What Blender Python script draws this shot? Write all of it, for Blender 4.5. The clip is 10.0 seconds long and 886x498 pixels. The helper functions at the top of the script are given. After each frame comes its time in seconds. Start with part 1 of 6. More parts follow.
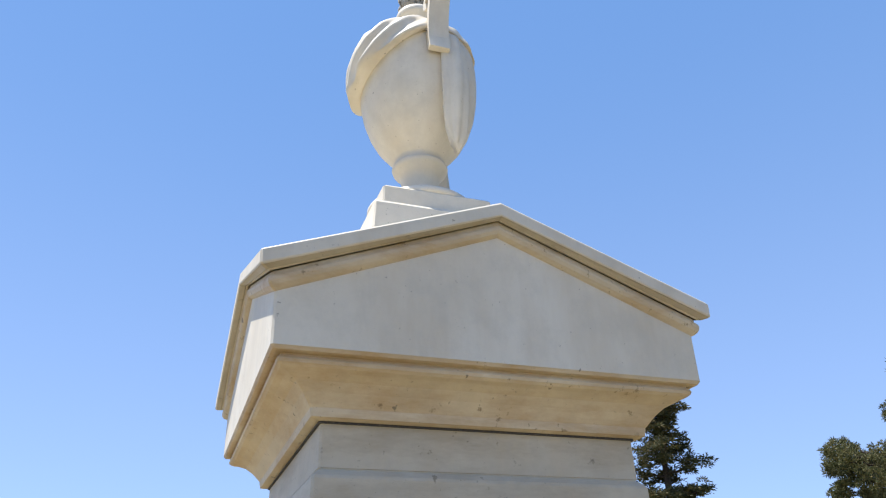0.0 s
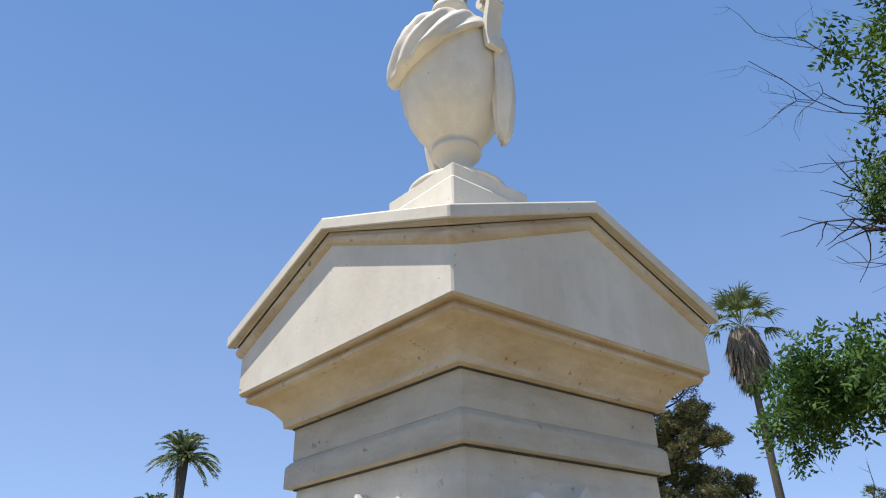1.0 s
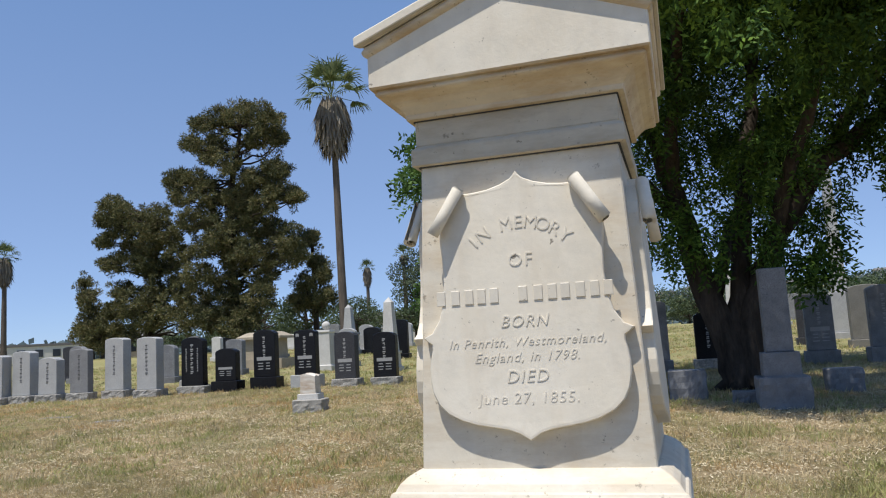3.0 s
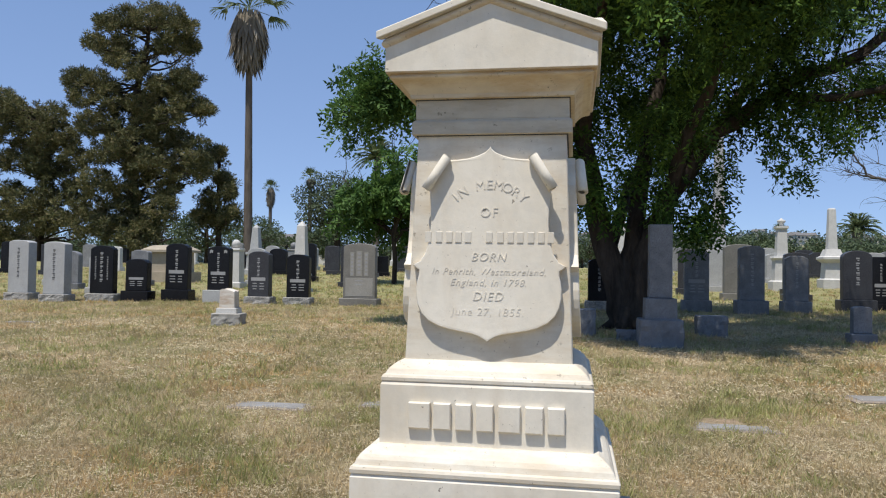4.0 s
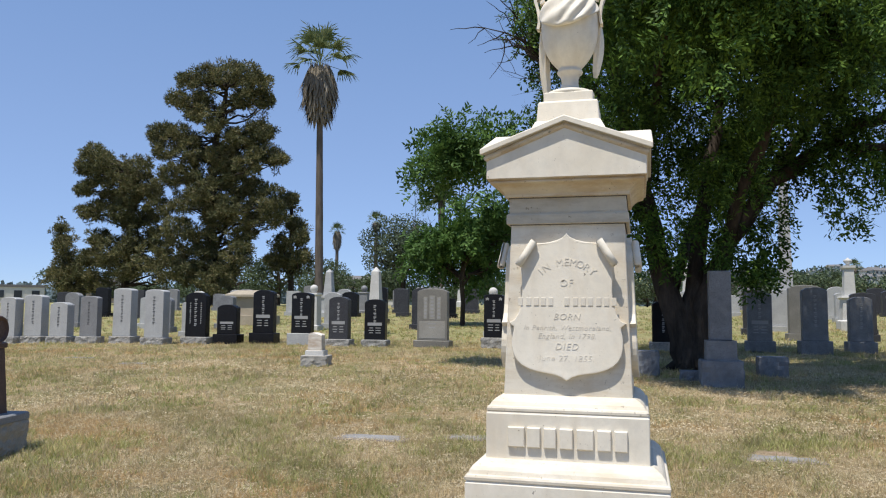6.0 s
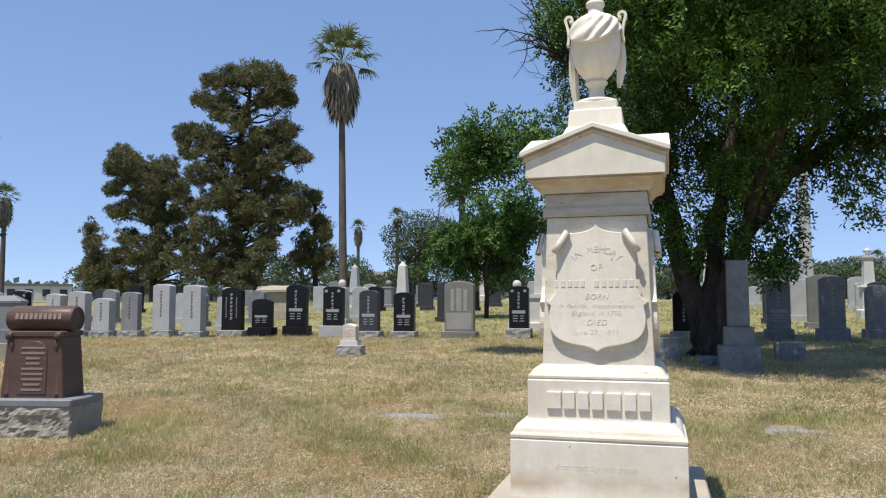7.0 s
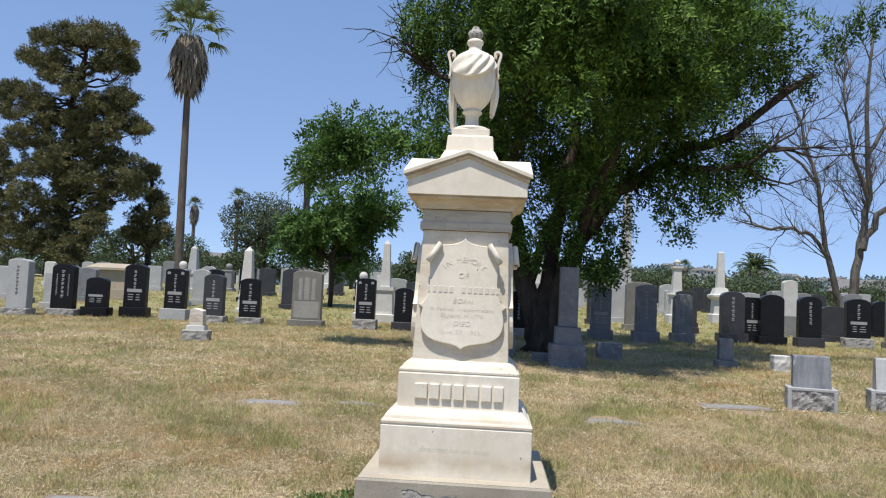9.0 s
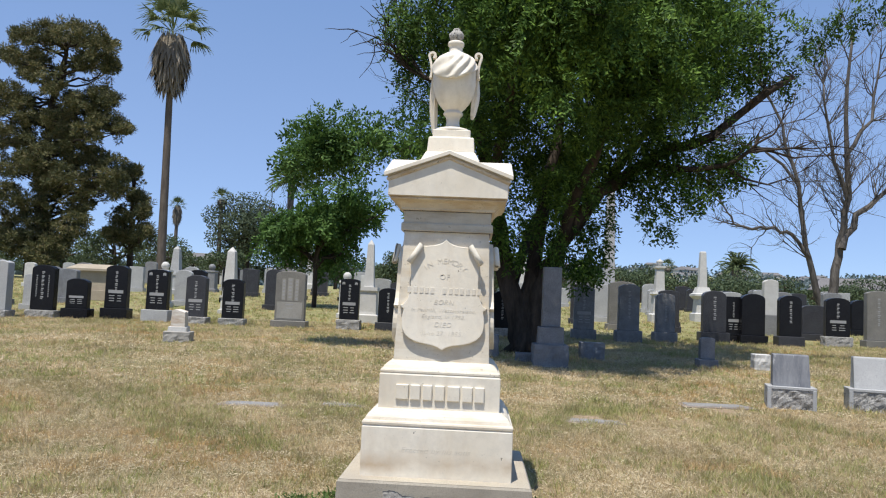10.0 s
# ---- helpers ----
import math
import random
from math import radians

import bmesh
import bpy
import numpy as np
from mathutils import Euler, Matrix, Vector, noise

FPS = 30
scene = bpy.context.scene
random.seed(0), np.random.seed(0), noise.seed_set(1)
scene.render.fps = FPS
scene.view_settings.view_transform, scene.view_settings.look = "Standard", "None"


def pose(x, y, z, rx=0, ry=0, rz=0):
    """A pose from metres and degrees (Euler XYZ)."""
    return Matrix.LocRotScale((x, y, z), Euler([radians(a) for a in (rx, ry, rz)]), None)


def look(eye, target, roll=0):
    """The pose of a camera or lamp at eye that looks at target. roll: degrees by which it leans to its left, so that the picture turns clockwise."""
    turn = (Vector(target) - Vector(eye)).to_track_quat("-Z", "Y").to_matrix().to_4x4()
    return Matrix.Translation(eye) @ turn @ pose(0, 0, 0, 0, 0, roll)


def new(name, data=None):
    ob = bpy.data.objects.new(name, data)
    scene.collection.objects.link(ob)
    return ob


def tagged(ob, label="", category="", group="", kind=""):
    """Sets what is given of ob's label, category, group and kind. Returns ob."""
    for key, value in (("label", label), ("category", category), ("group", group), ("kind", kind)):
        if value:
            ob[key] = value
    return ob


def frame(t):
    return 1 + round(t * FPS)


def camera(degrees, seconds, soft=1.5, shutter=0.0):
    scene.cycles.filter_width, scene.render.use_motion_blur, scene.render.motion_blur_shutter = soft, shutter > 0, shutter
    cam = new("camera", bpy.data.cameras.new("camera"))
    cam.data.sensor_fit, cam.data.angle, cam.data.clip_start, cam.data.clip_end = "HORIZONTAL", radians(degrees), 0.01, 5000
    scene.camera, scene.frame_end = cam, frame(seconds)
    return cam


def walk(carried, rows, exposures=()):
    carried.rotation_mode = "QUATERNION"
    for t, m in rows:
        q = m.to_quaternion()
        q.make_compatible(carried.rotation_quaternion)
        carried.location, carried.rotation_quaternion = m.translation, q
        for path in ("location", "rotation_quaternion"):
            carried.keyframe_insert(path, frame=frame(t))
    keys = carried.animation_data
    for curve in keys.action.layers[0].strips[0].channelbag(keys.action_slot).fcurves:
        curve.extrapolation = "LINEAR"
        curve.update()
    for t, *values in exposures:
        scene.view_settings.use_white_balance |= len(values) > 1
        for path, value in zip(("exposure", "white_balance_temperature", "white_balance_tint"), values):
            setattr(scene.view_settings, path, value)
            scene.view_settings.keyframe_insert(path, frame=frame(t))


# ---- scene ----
# ---- camera and light ----
EXPO = 0.23
cam = camera(60.54, 10.0, soft=1.15)
walk(cam, [
    (0.0, pose(1.589, -0.548, 1.689, 117.77, 1.87, 70.62)),
    (0.5, pose(1.475, -0.899, 1.669, 122.24, 3.70, 62.70)),
    (1.0, pose(1.344, -1.239, 1.594, 116.59, 1.38, 49.82)),
    (1.5, pose(1.096, -1.570, 1.486, 110.43, -0.14, 47.17)),
    (2.0, pose(0.835, -1.857, 1.443, 104.17, -2.46, 33.17)),
    (2.5, pose(0.648, -2.166, 1.381, 96.78, -2.18, 24.54)),
    (2.7, pose(0.548, -2.281, 1.353, 97.32, 2.01, 20.54)),
    (3.8, pose(0.309, -3.135, 1.354, 93.71, -0.23, 10.39)),
    (4.0, pose(0.331, -3.313, 1.344, 91.74, -0.89, 9.77)),
    (4.5, pose(0.332, -3.684, 1.386, 90.97, -1.72, 9.60)),
    (5.0, pose(0.301, -3.994, 1.412, 92.24, -0.91, 7.84)),
    (5.5, pose(0.365, -4.145, 1.426, 93.48, -1.13, 8.30)),
    (5.7, pose(0.372, -4.209, 1.434, 94.75, -1.05, 11.14)),
    (6.8, pose(0.352, -4.870, 1.369, 94.07, -0.04, 16.61)),
    (7.0, pose(0.371, -5.002, 1.348, 94.30, 0.04, 15.96)),
    (7.5, pose(0.365, -5.232, 1.356, 91.82, -1.74, 7.79)),
    (8.0, pose(0.278, -5.484, 1.378, 89.79, -2.26, 3.56)),
    (8.5, pose(0.234, -5.541, 1.412, 90.62, -2.71, 3.50)),
    (9.0, pose(0.201, -5.591, 1.418, 93.73, -2.69, 3.68)),
    (9.5, pose(0.200, -5.597, 1.419, 93.08, -2.78, 3.97)),
    (10.0, pose(0.228, -5.601, 1.428, 93.77, -2.51, 2.54)),
], exposures=[(0.0, EXPO + 0.46), (0.5, EXPO + 0.38), (1.0, EXPO + 0.12), (1.5, EXPO - 0.02), (2.2, EXPO - 0.14), (4.0, EXPO - 0.13), (5.5, EXPO - 0.09), (7.0, EXPO + 0.03), (10.0, EXPO + 0.02)])
TO_SUN = Vector((-0.13, -0.31, 0.94)).normalized()
world = bpy.data.worlds.new("sky")
scene.world = world
world.use_nodes = True
wn = world.node_tree
sky = wn.nodes.new("ShaderNodeTexSky")
sky.sky_type, sky.sun_disc = "NISHITA", False
sky.altitude = 2500
sky.sun_elevation, sky.sun_rotation = math.asin(TO_SUN.z), math.atan2(TO_SUN.x, TO_SUN.y)
sky.air_density, sky.dust_density, sky.ozone_density = 0.80, 1.0, 5.0
wn.nodes["Background"].inputs["Strength"].default_value = 0.168
# summer haze: paler towards the horizon, deep blue overhead
direction, parts = wn.nodes.new("ShaderNodeTexCoord"), wn.nodes.new("ShaderNodeSeparateXYZ")
wn.links.new(direction.outputs["Generated"], parts.inputs[0])
veil = wn.nodes.new("ShaderNodeValToRGB")
veil.color_ramp.interpolation = "EASE"
for e, (p, c) in zip(veil.color_ramp.elements, ((0.0, (0.40, 0.562, 0.915, 1)), (0.75, (0.168, 0.360, 0.77, 1)))):
    e.position, e.color = p, c
wn.links.new(parts.outputs["Z"], veil.inputs[0])
haze = wn.nodes.new("ShaderNodeMix")
haze.data_type = "RGBA"
haze.inputs[0].default_value = 0.68
air = wn.nodes.new("ShaderNodeVectorMath")
air.operation = "SCALE"
air.inputs["Scale"].default_value = 4.3
wn.links.new(veil.outputs[0], air.inputs[0])
wn.links.new(sky.outputs[0], haze.inputs[6])
wn.links.new(air.outputs[0], haze.inputs[7])
wn.links.new(haze.outputs[2], wn.nodes["Background"].inputs["Color"])
sun_data = bpy.data.lights.new("sun", "SUN")
sun_data.energy, sun_data.angle, sun_data.color = 4.85, radians(0.53), (1.0, 0.955, 0.88)
sun = new("sun", sun_data)
sun.matrix_world = look(TO_SUN * 60, (0, 0, 0))


# ---- materials ----
def material(name, rough=0.7, metallic=0.0, specular=0.5):
    m = bpy.data.materials.new(name)
    m.use_nodes = True
    b = m.node_tree.nodes["Principled BSDF"]
    b.inputs["Roughness"].default_value, b.inputs["Metallic"].default_value = rough, metallic
    b.inputs["Specular IOR Level"].default_value = specular
    return m, m.node_tree, b


def ramp(nt, source, stops):
    r = nt.nodes.new("ShaderNodeValToRGB")
    while len(r.color_ramp.elements) < len(stops):
        r.color_ramp.elements.new(0.5)
    for e, (p, c) in zip(r.color_ramp.elements, stops):
        e.position, e.color = p, (*c, 1) if len(c) == 3 else c
    nt.links.new(source, r.inputs[0])
    return r.outputs[0]


def grain(nt, scale, detail=4.0, rough=0.6, coords="Object", stretch=(1, 1, 1)):
    tc, mp, n = nt.nodes.new("ShaderNodeTexCoord"), nt.nodes.new("ShaderNodeMapping"), nt.nodes.new("ShaderNodeTexNoise")
    mp.inputs["Scale"].default_value = stretch
    nt.links.new(tc.outputs[coords], mp.inputs[0])
    nt.links.new(mp.outputs[0], n.inputs["Vector"])
    n.inputs["Scale"].default_value, n.inputs["Detail"].default_value, n.inputs["Roughness"].default_value = scale, detail, rough
    return n.outputs[0]


def blend(nt, fac, a, b, how="MIX"):
    m = nt.nodes.new("ShaderNodeMix")
    m.data_type, m.blend_type = "RGBA", how
    for s, v in ((m.inputs[0], fac), (m.inputs[6], a), (m.inputs[7], b)):
        if isinstance(v, bpy.types.NodeSocket):
            nt.links.new(v, s)
        else:
            s.default_value = v if isinstance(v, (int, float)) else (*v, 1)
    return m.outputs[2]


def bump(nt, b, height, strength=0.3, distance=0.01):
    n = nt.nodes.new("ShaderNodeBump")
    n.inputs["Strength"].default_value, n.inputs["Distance"].default_value = strength, distance
    nt.links.new(height, n.inputs["Height"])
    nt.links.new(n.outputs[0], b.inputs["Normal"])


def stone(name, base, dark, fleck, rough, scale=1.0, rel=0.2, fleck_scale=180.0):
    m, nt, b = material(name, rough, specular=0.4 if rough > 0.4 else 0.16)
    c = blend(nt, ramp(nt, grain(nt, 3.0 * scale, 6), [(0.35, (0, 0, 0)), (0.7, (1, 1, 1))]), base, dark)
    c = blend(nt, ramp(nt, grain(nt, fleck_scale, 2), [(0.52, (0, 0, 0)), (0.62, (1, 1, 1))]), c, fleck)
    nt.links.new(c, b.inputs["Base Color"])
    bump(nt, b, grain(nt, 60 * scale, 6, 0.7), rel, 0.004)
    return m


def marble(name, base=(0.785, 0.725, 0.612), splash=False, stain=None):
    m, nt, b = material(name, 0.55, specular=0.35)
    c = blend(nt, ramp(nt, grain(nt, 2.2, 7, 0.65), [(0.38, (0, 0, 0)), (0.72, (1, 1, 1))]), base, tuple(v * k for v, k in zip(base, (0.88, 0.85, 0.80))))
    if splash:
        # tan film of splashed soil in a broken band above the foot
        tc, sep, off = nt.nodes.new("ShaderNodeTexCoord"), nt.nodes.new("ShaderNodeSeparateXYZ"), nt.nodes.new("ShaderNodeMath")
        nt.links.new(tc.outputs["Object"], sep.inputs[0])
        off.operation = "MULTIPLY_ADD"
        nt.links.new(grain(nt, 4.0, 5, 0.6), off.inputs[0])
        off.inputs[1].default_value = 0.16
        nt.links.new(sep.outputs["Z"], off.inputs[2])
        band = ramp(nt, off.outputs[0], [(0.335, (0, 0, 0)), (0.415, (1, 1, 1)), (0.50, (0, 0, 0))])
        patchy = ramp(nt, grain(nt, 3.4, 5, 0.6), [(0.36, (0.12, 0.12, 0.12)), (0.66, (0.8, 0.8, 0.8))])
        c = blend(nt, blend(nt, 1.0, band, patchy, "MULTIPLY"), c, (0.47, 0.345, 0.215))
    if stain:
        c = blend(nt, ramp(nt, grain(nt, 3.0, 6, 0.7, stretch=(1, 1, 4.0)), [(0.44, (0, 0, 0)), (0.66, (0.85, 0.85, 0.85))]), c, stain)
        c = blend(nt, ramp(nt, grain(nt, 34.0, 4, 0.7), [(0.63, (0, 0, 0)), (0.70, (0.8, 0.8, 0.8))]), c, tuple(v * 0.45 for v in stain))
    # rain streaks and brown lichen film
    c = blend(nt, ramp(nt, grain(nt, 5.0, 5, 0.6, stretch=(1.6, 1.6, 0.35)), [(0.50, (0, 0, 0)), (0.76, (0.42, 0.42, 0.42))]), c, (0.55, 0.44, 0.30))
    c = blend(nt, ramp(nt, grain(nt, 85.0, 3), [(0.69, (0, 0, 0)), (0.75, (0.75, 0.75, 0.75))]), c, (0.30, 0.25, 0.19))
    c = blend(nt, ramp(nt, grain(nt, 31.0, 3, 0.5), [(0.735, (0, 0, 0)), (0.755, (0.8, 0.8, 0.8))]), c, (0.17, 0.145, 0.11))
    c = blend(nt, ramp(nt, grain(nt, 13.0, 6, 0.7), [(0.45, (0, 0, 0)), (0.70, (0.45, 0.45, 0.45))]), c, tuple(v * 0.74 for v in base))
    nt.links.new(c, b.inputs["Base Color"])
    bump(nt, b, grain(nt, 70.0, 7, 0.7), 0.25, 0.003)
    return m


M_MARBLE = marble("white_marble")
M_SPLASH = marble("soil_splashed_marble", splash=True)
# grey-brown stains, on a base also darkened for shade under the mouldings
M_GREYED = marble("stained_shaded_marble", (0.60, 0.54, 0.43), stain=(0.40, 0.335, 0.24))
M_GRIME = stone("black_weathered_marble", (0.42, 0.40, 0.36), (0.28, 0.265, 0.24), (0.10, 0.096, 0.09), 0.9, scale=3.0, rel=1.0, fleck_scale=60)
M_STAINED = marble("stained_marble", (0.71, 0.61, 0.455), stain=(0.47, 0.31, 0.15))
M_WORN = marble("dust_tinted_marble", (0.73, 0.675, 0.57), stain=(0.58, 0.485, 0.355))
M_RUSTED = marble("rust_stained_marble", (0.66, 0.62, 0.55), stain=(0.34, 0.19, 0.09))
M_LETTER = marble("marble_letters", (0.70, 0.65, 0.555))
M_CONCRETE = stone("foundation_concrete", (0.37, 0.335, 0.27), (0.275, 0.245, 0.195), (0.23, 0.205, 0.165), 0.9, rel=0.6, fleck_scale=210)
M_SPALL = stone("spalled_concrete", (0.40, 0.375, 0.335), (0.31, 0.295, 0.265), (0.21, 0.20, 0.185), 0.95, scale=2.0, rel=1.0, fleck_scale=120)
M_CONCRETE_TOP = stone("foundation_top", (0.47, 0.42, 0.33), (0.38, 0.33, 0.26), (0.3, 0.26, 0.2), 0.9, rel=0.5)
M_BLACK = stone("black_granite", (0.010, 0.011, 0.013), (0.006, 0.006, 0.008), (0.022, 0.022, 0.026), 0.25, rel=0.02)
M_CHARCOAL = stone("charcoal_granite", (0.045, 0.047, 0.053), (0.03, 0.03, 0.035), (0.08, 0.08, 0.085), 0.35, rel=0.04)
M_GREY = stone("grey_granite", (0.25, 0.25, 0.25), (0.18, 0.18, 0.185), (0.10, 0.10, 0.105), 0.6, rel=0.1)
M_DARKGREY = stone("dark_grey_granite", (0.23, 0.235, 0.245), (0.14, 0.143, 0.15), (0.085, 0.085, 0.09), 0.6, scale=1.6, rel=0.3)
M_PALE = stone("pale_granite", (0.44, 0.44, 0.43), (0.35, 0.35, 0.345), (0.22, 0.22, 0.225), 0.6, rel=0.1)
M_FAMILY = stone("warm_grey_granite", (0.22, 0.21, 0.185), (0.16, 0.155, 0.135), (0.10, 0.09, 0.085), 0.5, rel=0.06)
M_STRIP = stone("pale_dressed_granite", (0.33, 0.32, 0.29), (0.26, 0.25, 0.225), (0.2, 0.19, 0.17), 0.8, rel=0.2)
M_ROUGH = stone("rock_faced_granite", (0.43, 0.415, 0.385), (0.24, 0.23, 0.215), (0.12, 0.115, 0.11), 0.9, scale=2.5, rel=1.0, fleck_scale=70)
M_BROWN_CUT = stone("cut_brown_granite", (0.26, 0.19, 0.155), (0.20, 0.14, 0.115), (0.3, 0.23, 0.19), 0.8)
M_BROWN = stone("brown_granite", (0.105, 0.062, 0.048), (0.07, 0.042, 0.034), (0.16, 0.11, 0.095), 0.4, rel=0.06)
M_SAND = stone("tan_stone", (0.42, 0.36, 0.27), (0.33, 0.28, 0.21), (0.25, 0.21, 0.16), 0.85, rel=0.4)
M_OLD = stone("weathered_white_marble", (0.60, 0.585, 0.55), (0.47, 0.455, 0.42), (0.42, 0.41, 0.39), 0.75, scale=1.2, rel=0.4, fleck_scale=90)
M_BARS = stone("cut_lettering", (0.33, 0.33, 0.33), (0.25, 0.25, 0.25), (0.3, 0.3, 0.3), 0.8)
M_BARS_DARK = stone("painted_lettering", (0.07, 0.07, 0.075), (0.05, 0.05, 0.055), (0.1, 0.1, 0.1), 0.8)
M_BORDER = stone("marker_border_concrete", (0.29, 0.235, 0.185), (0.15, 0.125, 0.10), (0.25, 0.21, 0.175), 0.9, rel=0.5, fleck_scale=90)
def veined(name, base, vein):
    m, nt, b = material(name, 0.6, specular=0.4)
    c = blend(nt, ramp(nt, grain(nt, 3.2, 6, 0.65, stretch=(2.6, 1, 0.55)), [(0.38, (0, 0, 0)), (0.64, (1, 1, 1))]), base, vein)
    c = blend(nt, ramp(nt, grain(nt, 7.0, 5, 0.6, stretch=(2.6, 1, 0.5)), [(0.60, (0, 0, 0)), (0.66, (0.7, 0.7, 0.7))]), c, (0.34, 0.34, 0.34))
    nt.links.new(c, b.inputs["Base Color"])
    bump(nt, b, grain(nt, 80.0, 5), 0.15, 0.003)
    return m


M_VEINED = veined("veined_blue_grey_marble", (0.20, 0.205, 0.215), (0.095, 0.10, 0.115))
M_PLAQUE = stone("flat_marker_granite", (0.245, 0.23, 0.21), (0.175, 0.163, 0.148), (0.29, 0.28, 0.26), 0.8, rel=0.2)


# middles and reach of the bare places, in metres
BARE = ((1.0, -0.15, 0.32), (0.86, -0.55, 0.24), (-0.82, -0.62, 0.26), (0.1, -0.80, 0.22), (0.55, -0.78, 0.22), (-0.5, -0.82, 0.22), (3.4, 4.25, 0.26), (1.55, 3.3, 0.22), (-2.7, 3.75, 0.22))


def ground_material():
    m, nt, b = material("dry_turf", 0.95, specular=0.1)
    c = blend(nt, ramp(nt, grain(nt, 0.45, 6, 0.6), [(0.40, (0, 0, 0)), (0.62, (1, 1, 1))]), (0.52, 0.40, 0.245), (0.38, 0.275, 0.145))
    c = blend(nt, ramp(nt, grain(nt, 1.1, 6, 0.7), [(0.42, (0, 0, 0)), (0.58, (0.9, 0.9, 0.9))]), c, (0.195, 0.20, 0.07))
    c = blend(nt, ramp(nt, grain(nt, 0.8, 5, 0.6, stretch=(1, 1.6, 1)), [(0.60, (0, 0, 0)), (0.70, (0.85, 0.85, 0.85))]), c, (0.40, 0.275, 0.17))
    c = blend(nt, ramp(nt, grain(nt, 9.0, 6, 0.75), [(0.46, (0, 0, 0)), (0.66, (0.85, 0.85, 0.85))]), c, (0.46, 0.375, 0.225))
    c = blend(nt, ramp(nt, grain(nt, 30.0, 5, 0.8), [(0.50, (0, 0, 0)), (0.62, (0.85, 0.85, 0.85))]), c, (0.14, 0.105, 0.05))
    # greener, watered turf beyond the first row of graves
    tc = nt.nodes.new("ShaderNodeTexCoord")
    where, far = nt.nodes.new("ShaderNodeSeparateXYZ"), nt.nodes.new("ShaderNodeMapRange")
    nt.links.new(tc.outputs["Object"], where.inputs[0])
    nt.links.new(where.outputs["Y"], far.inputs["Value"])
    far.inputs["From Min"].default_value, far.inputs["From Max"].default_value, far.inputs["To Max"].default_value = 11.0, 17.0, 0.6
    c = blend(nt, far.outputs[0], c, (0.27, 0.275, 0.115))
    # bare reddish soil, trodden open in a few places
    for px, py, reach in BARE:
        d = nt.nodes.new("ShaderNodeVectorMath")
        d.operation = "DISTANCE"
        nt.links.new(tc.outputs["Object"], d.inputs[0])
        d.inputs[1].default_value = (px, py, 0)
        s = nt.nodes.new("ShaderNodeMath")
        s.operation = "MULTIPLY_ADD"
        nt.links.new(grain(nt, 5.0, 5, 0.7), s.inputs[0])
        s.inputs[1].default_value = -1.3 * reach
        nt.links.new(d.outputs["Value"], s.inputs[2])
        soil = ramp(nt, grain(nt, 24.0, 5, 0.7), [(0.35, (0.43, 0.30, 0.20)), (0.65, (0.58, 0.43, 0.31))])
        c = blend(nt, ramp(nt, s.outputs[0], [(0.0, (0.9, 0.9, 0.9)), (max(0.02, 0.45 * reach), (0, 0, 0))]), c, soil)
    nt.links.new(c, b.inputs["Base Color"])
    bump(nt, b, grain(nt, 40.0, 6, 0.8), 1.0, 0.04)
    return m


def leafy(name, shades, through_light=0.3, gloss=0.15, clumpy=0.0):
    """Leaves: a shade for each leaf, some light let through."""
    m = bpy.data.materials.new(name)
    m.use_nodes = True
    nt = m.node_tree
    b = nt.nodes["Principled BSDF"]
    b.inputs["Roughness"].default_value, b.inputs["Specular IOR Level"].default_value = 0.6 if gloss < 0.3 else 0.42, gloss
    geo = nt.nodes.new("ShaderNodeNewGeometry")
    c = ramp(nt, geo.outputs["Random Per Island"], [(i / max(1, len(shades) - 1), s) for i, s in enumerate(shades)])
    c = blend(nt, ramp(nt, grain(nt, 0.5, 3), [(0.4, (0, 0, 0)), (0.65, (0.6, 0.6, 0.6))]), c, tuple(v * 0.7 for v in shades[0]))
    if clumpy:
        c = blend(nt, ramp(nt, grain(nt, 1.7, 3), [(0.45, (0, 0, 0)), (0.62, (clumpy, clumpy, clumpy))]), c, tuple(v * 0.6 for v in shades[0]))
    nt.links.new(c, b.inputs["Base Color"])
    t = nt.nodes.new("ShaderNodeBsdfTranslucent")
    nt.links.new(c, t.inputs["Color"])
    mix = nt.nodes.new("ShaderNodeMixShader")
    mix.inputs[0].default_value = through_light
    nt.links.new(b.outputs[0], mix.inputs[1])
    nt.links.new(t.outputs[0], mix.inputs[2])
    nt.links.new(mix.outputs[0], nt.nodes["Material Output"].inputs["Surface"])
    return m


def bark(name, a, c2, scale=8.0):
    m, nt, b = material(name, 0.95, specular=0.1)
    g = grain(nt, scale, 6, 0.7, stretch=(1, 1, 0.25))
    nt.links.new(ramp(nt, g, [(0.35, c2), (0.65, a)]), b.inputs["Base Color"])
    bump(nt, b, g, 0.9, 0.05)
    return m


M_GROUND = ground_material()


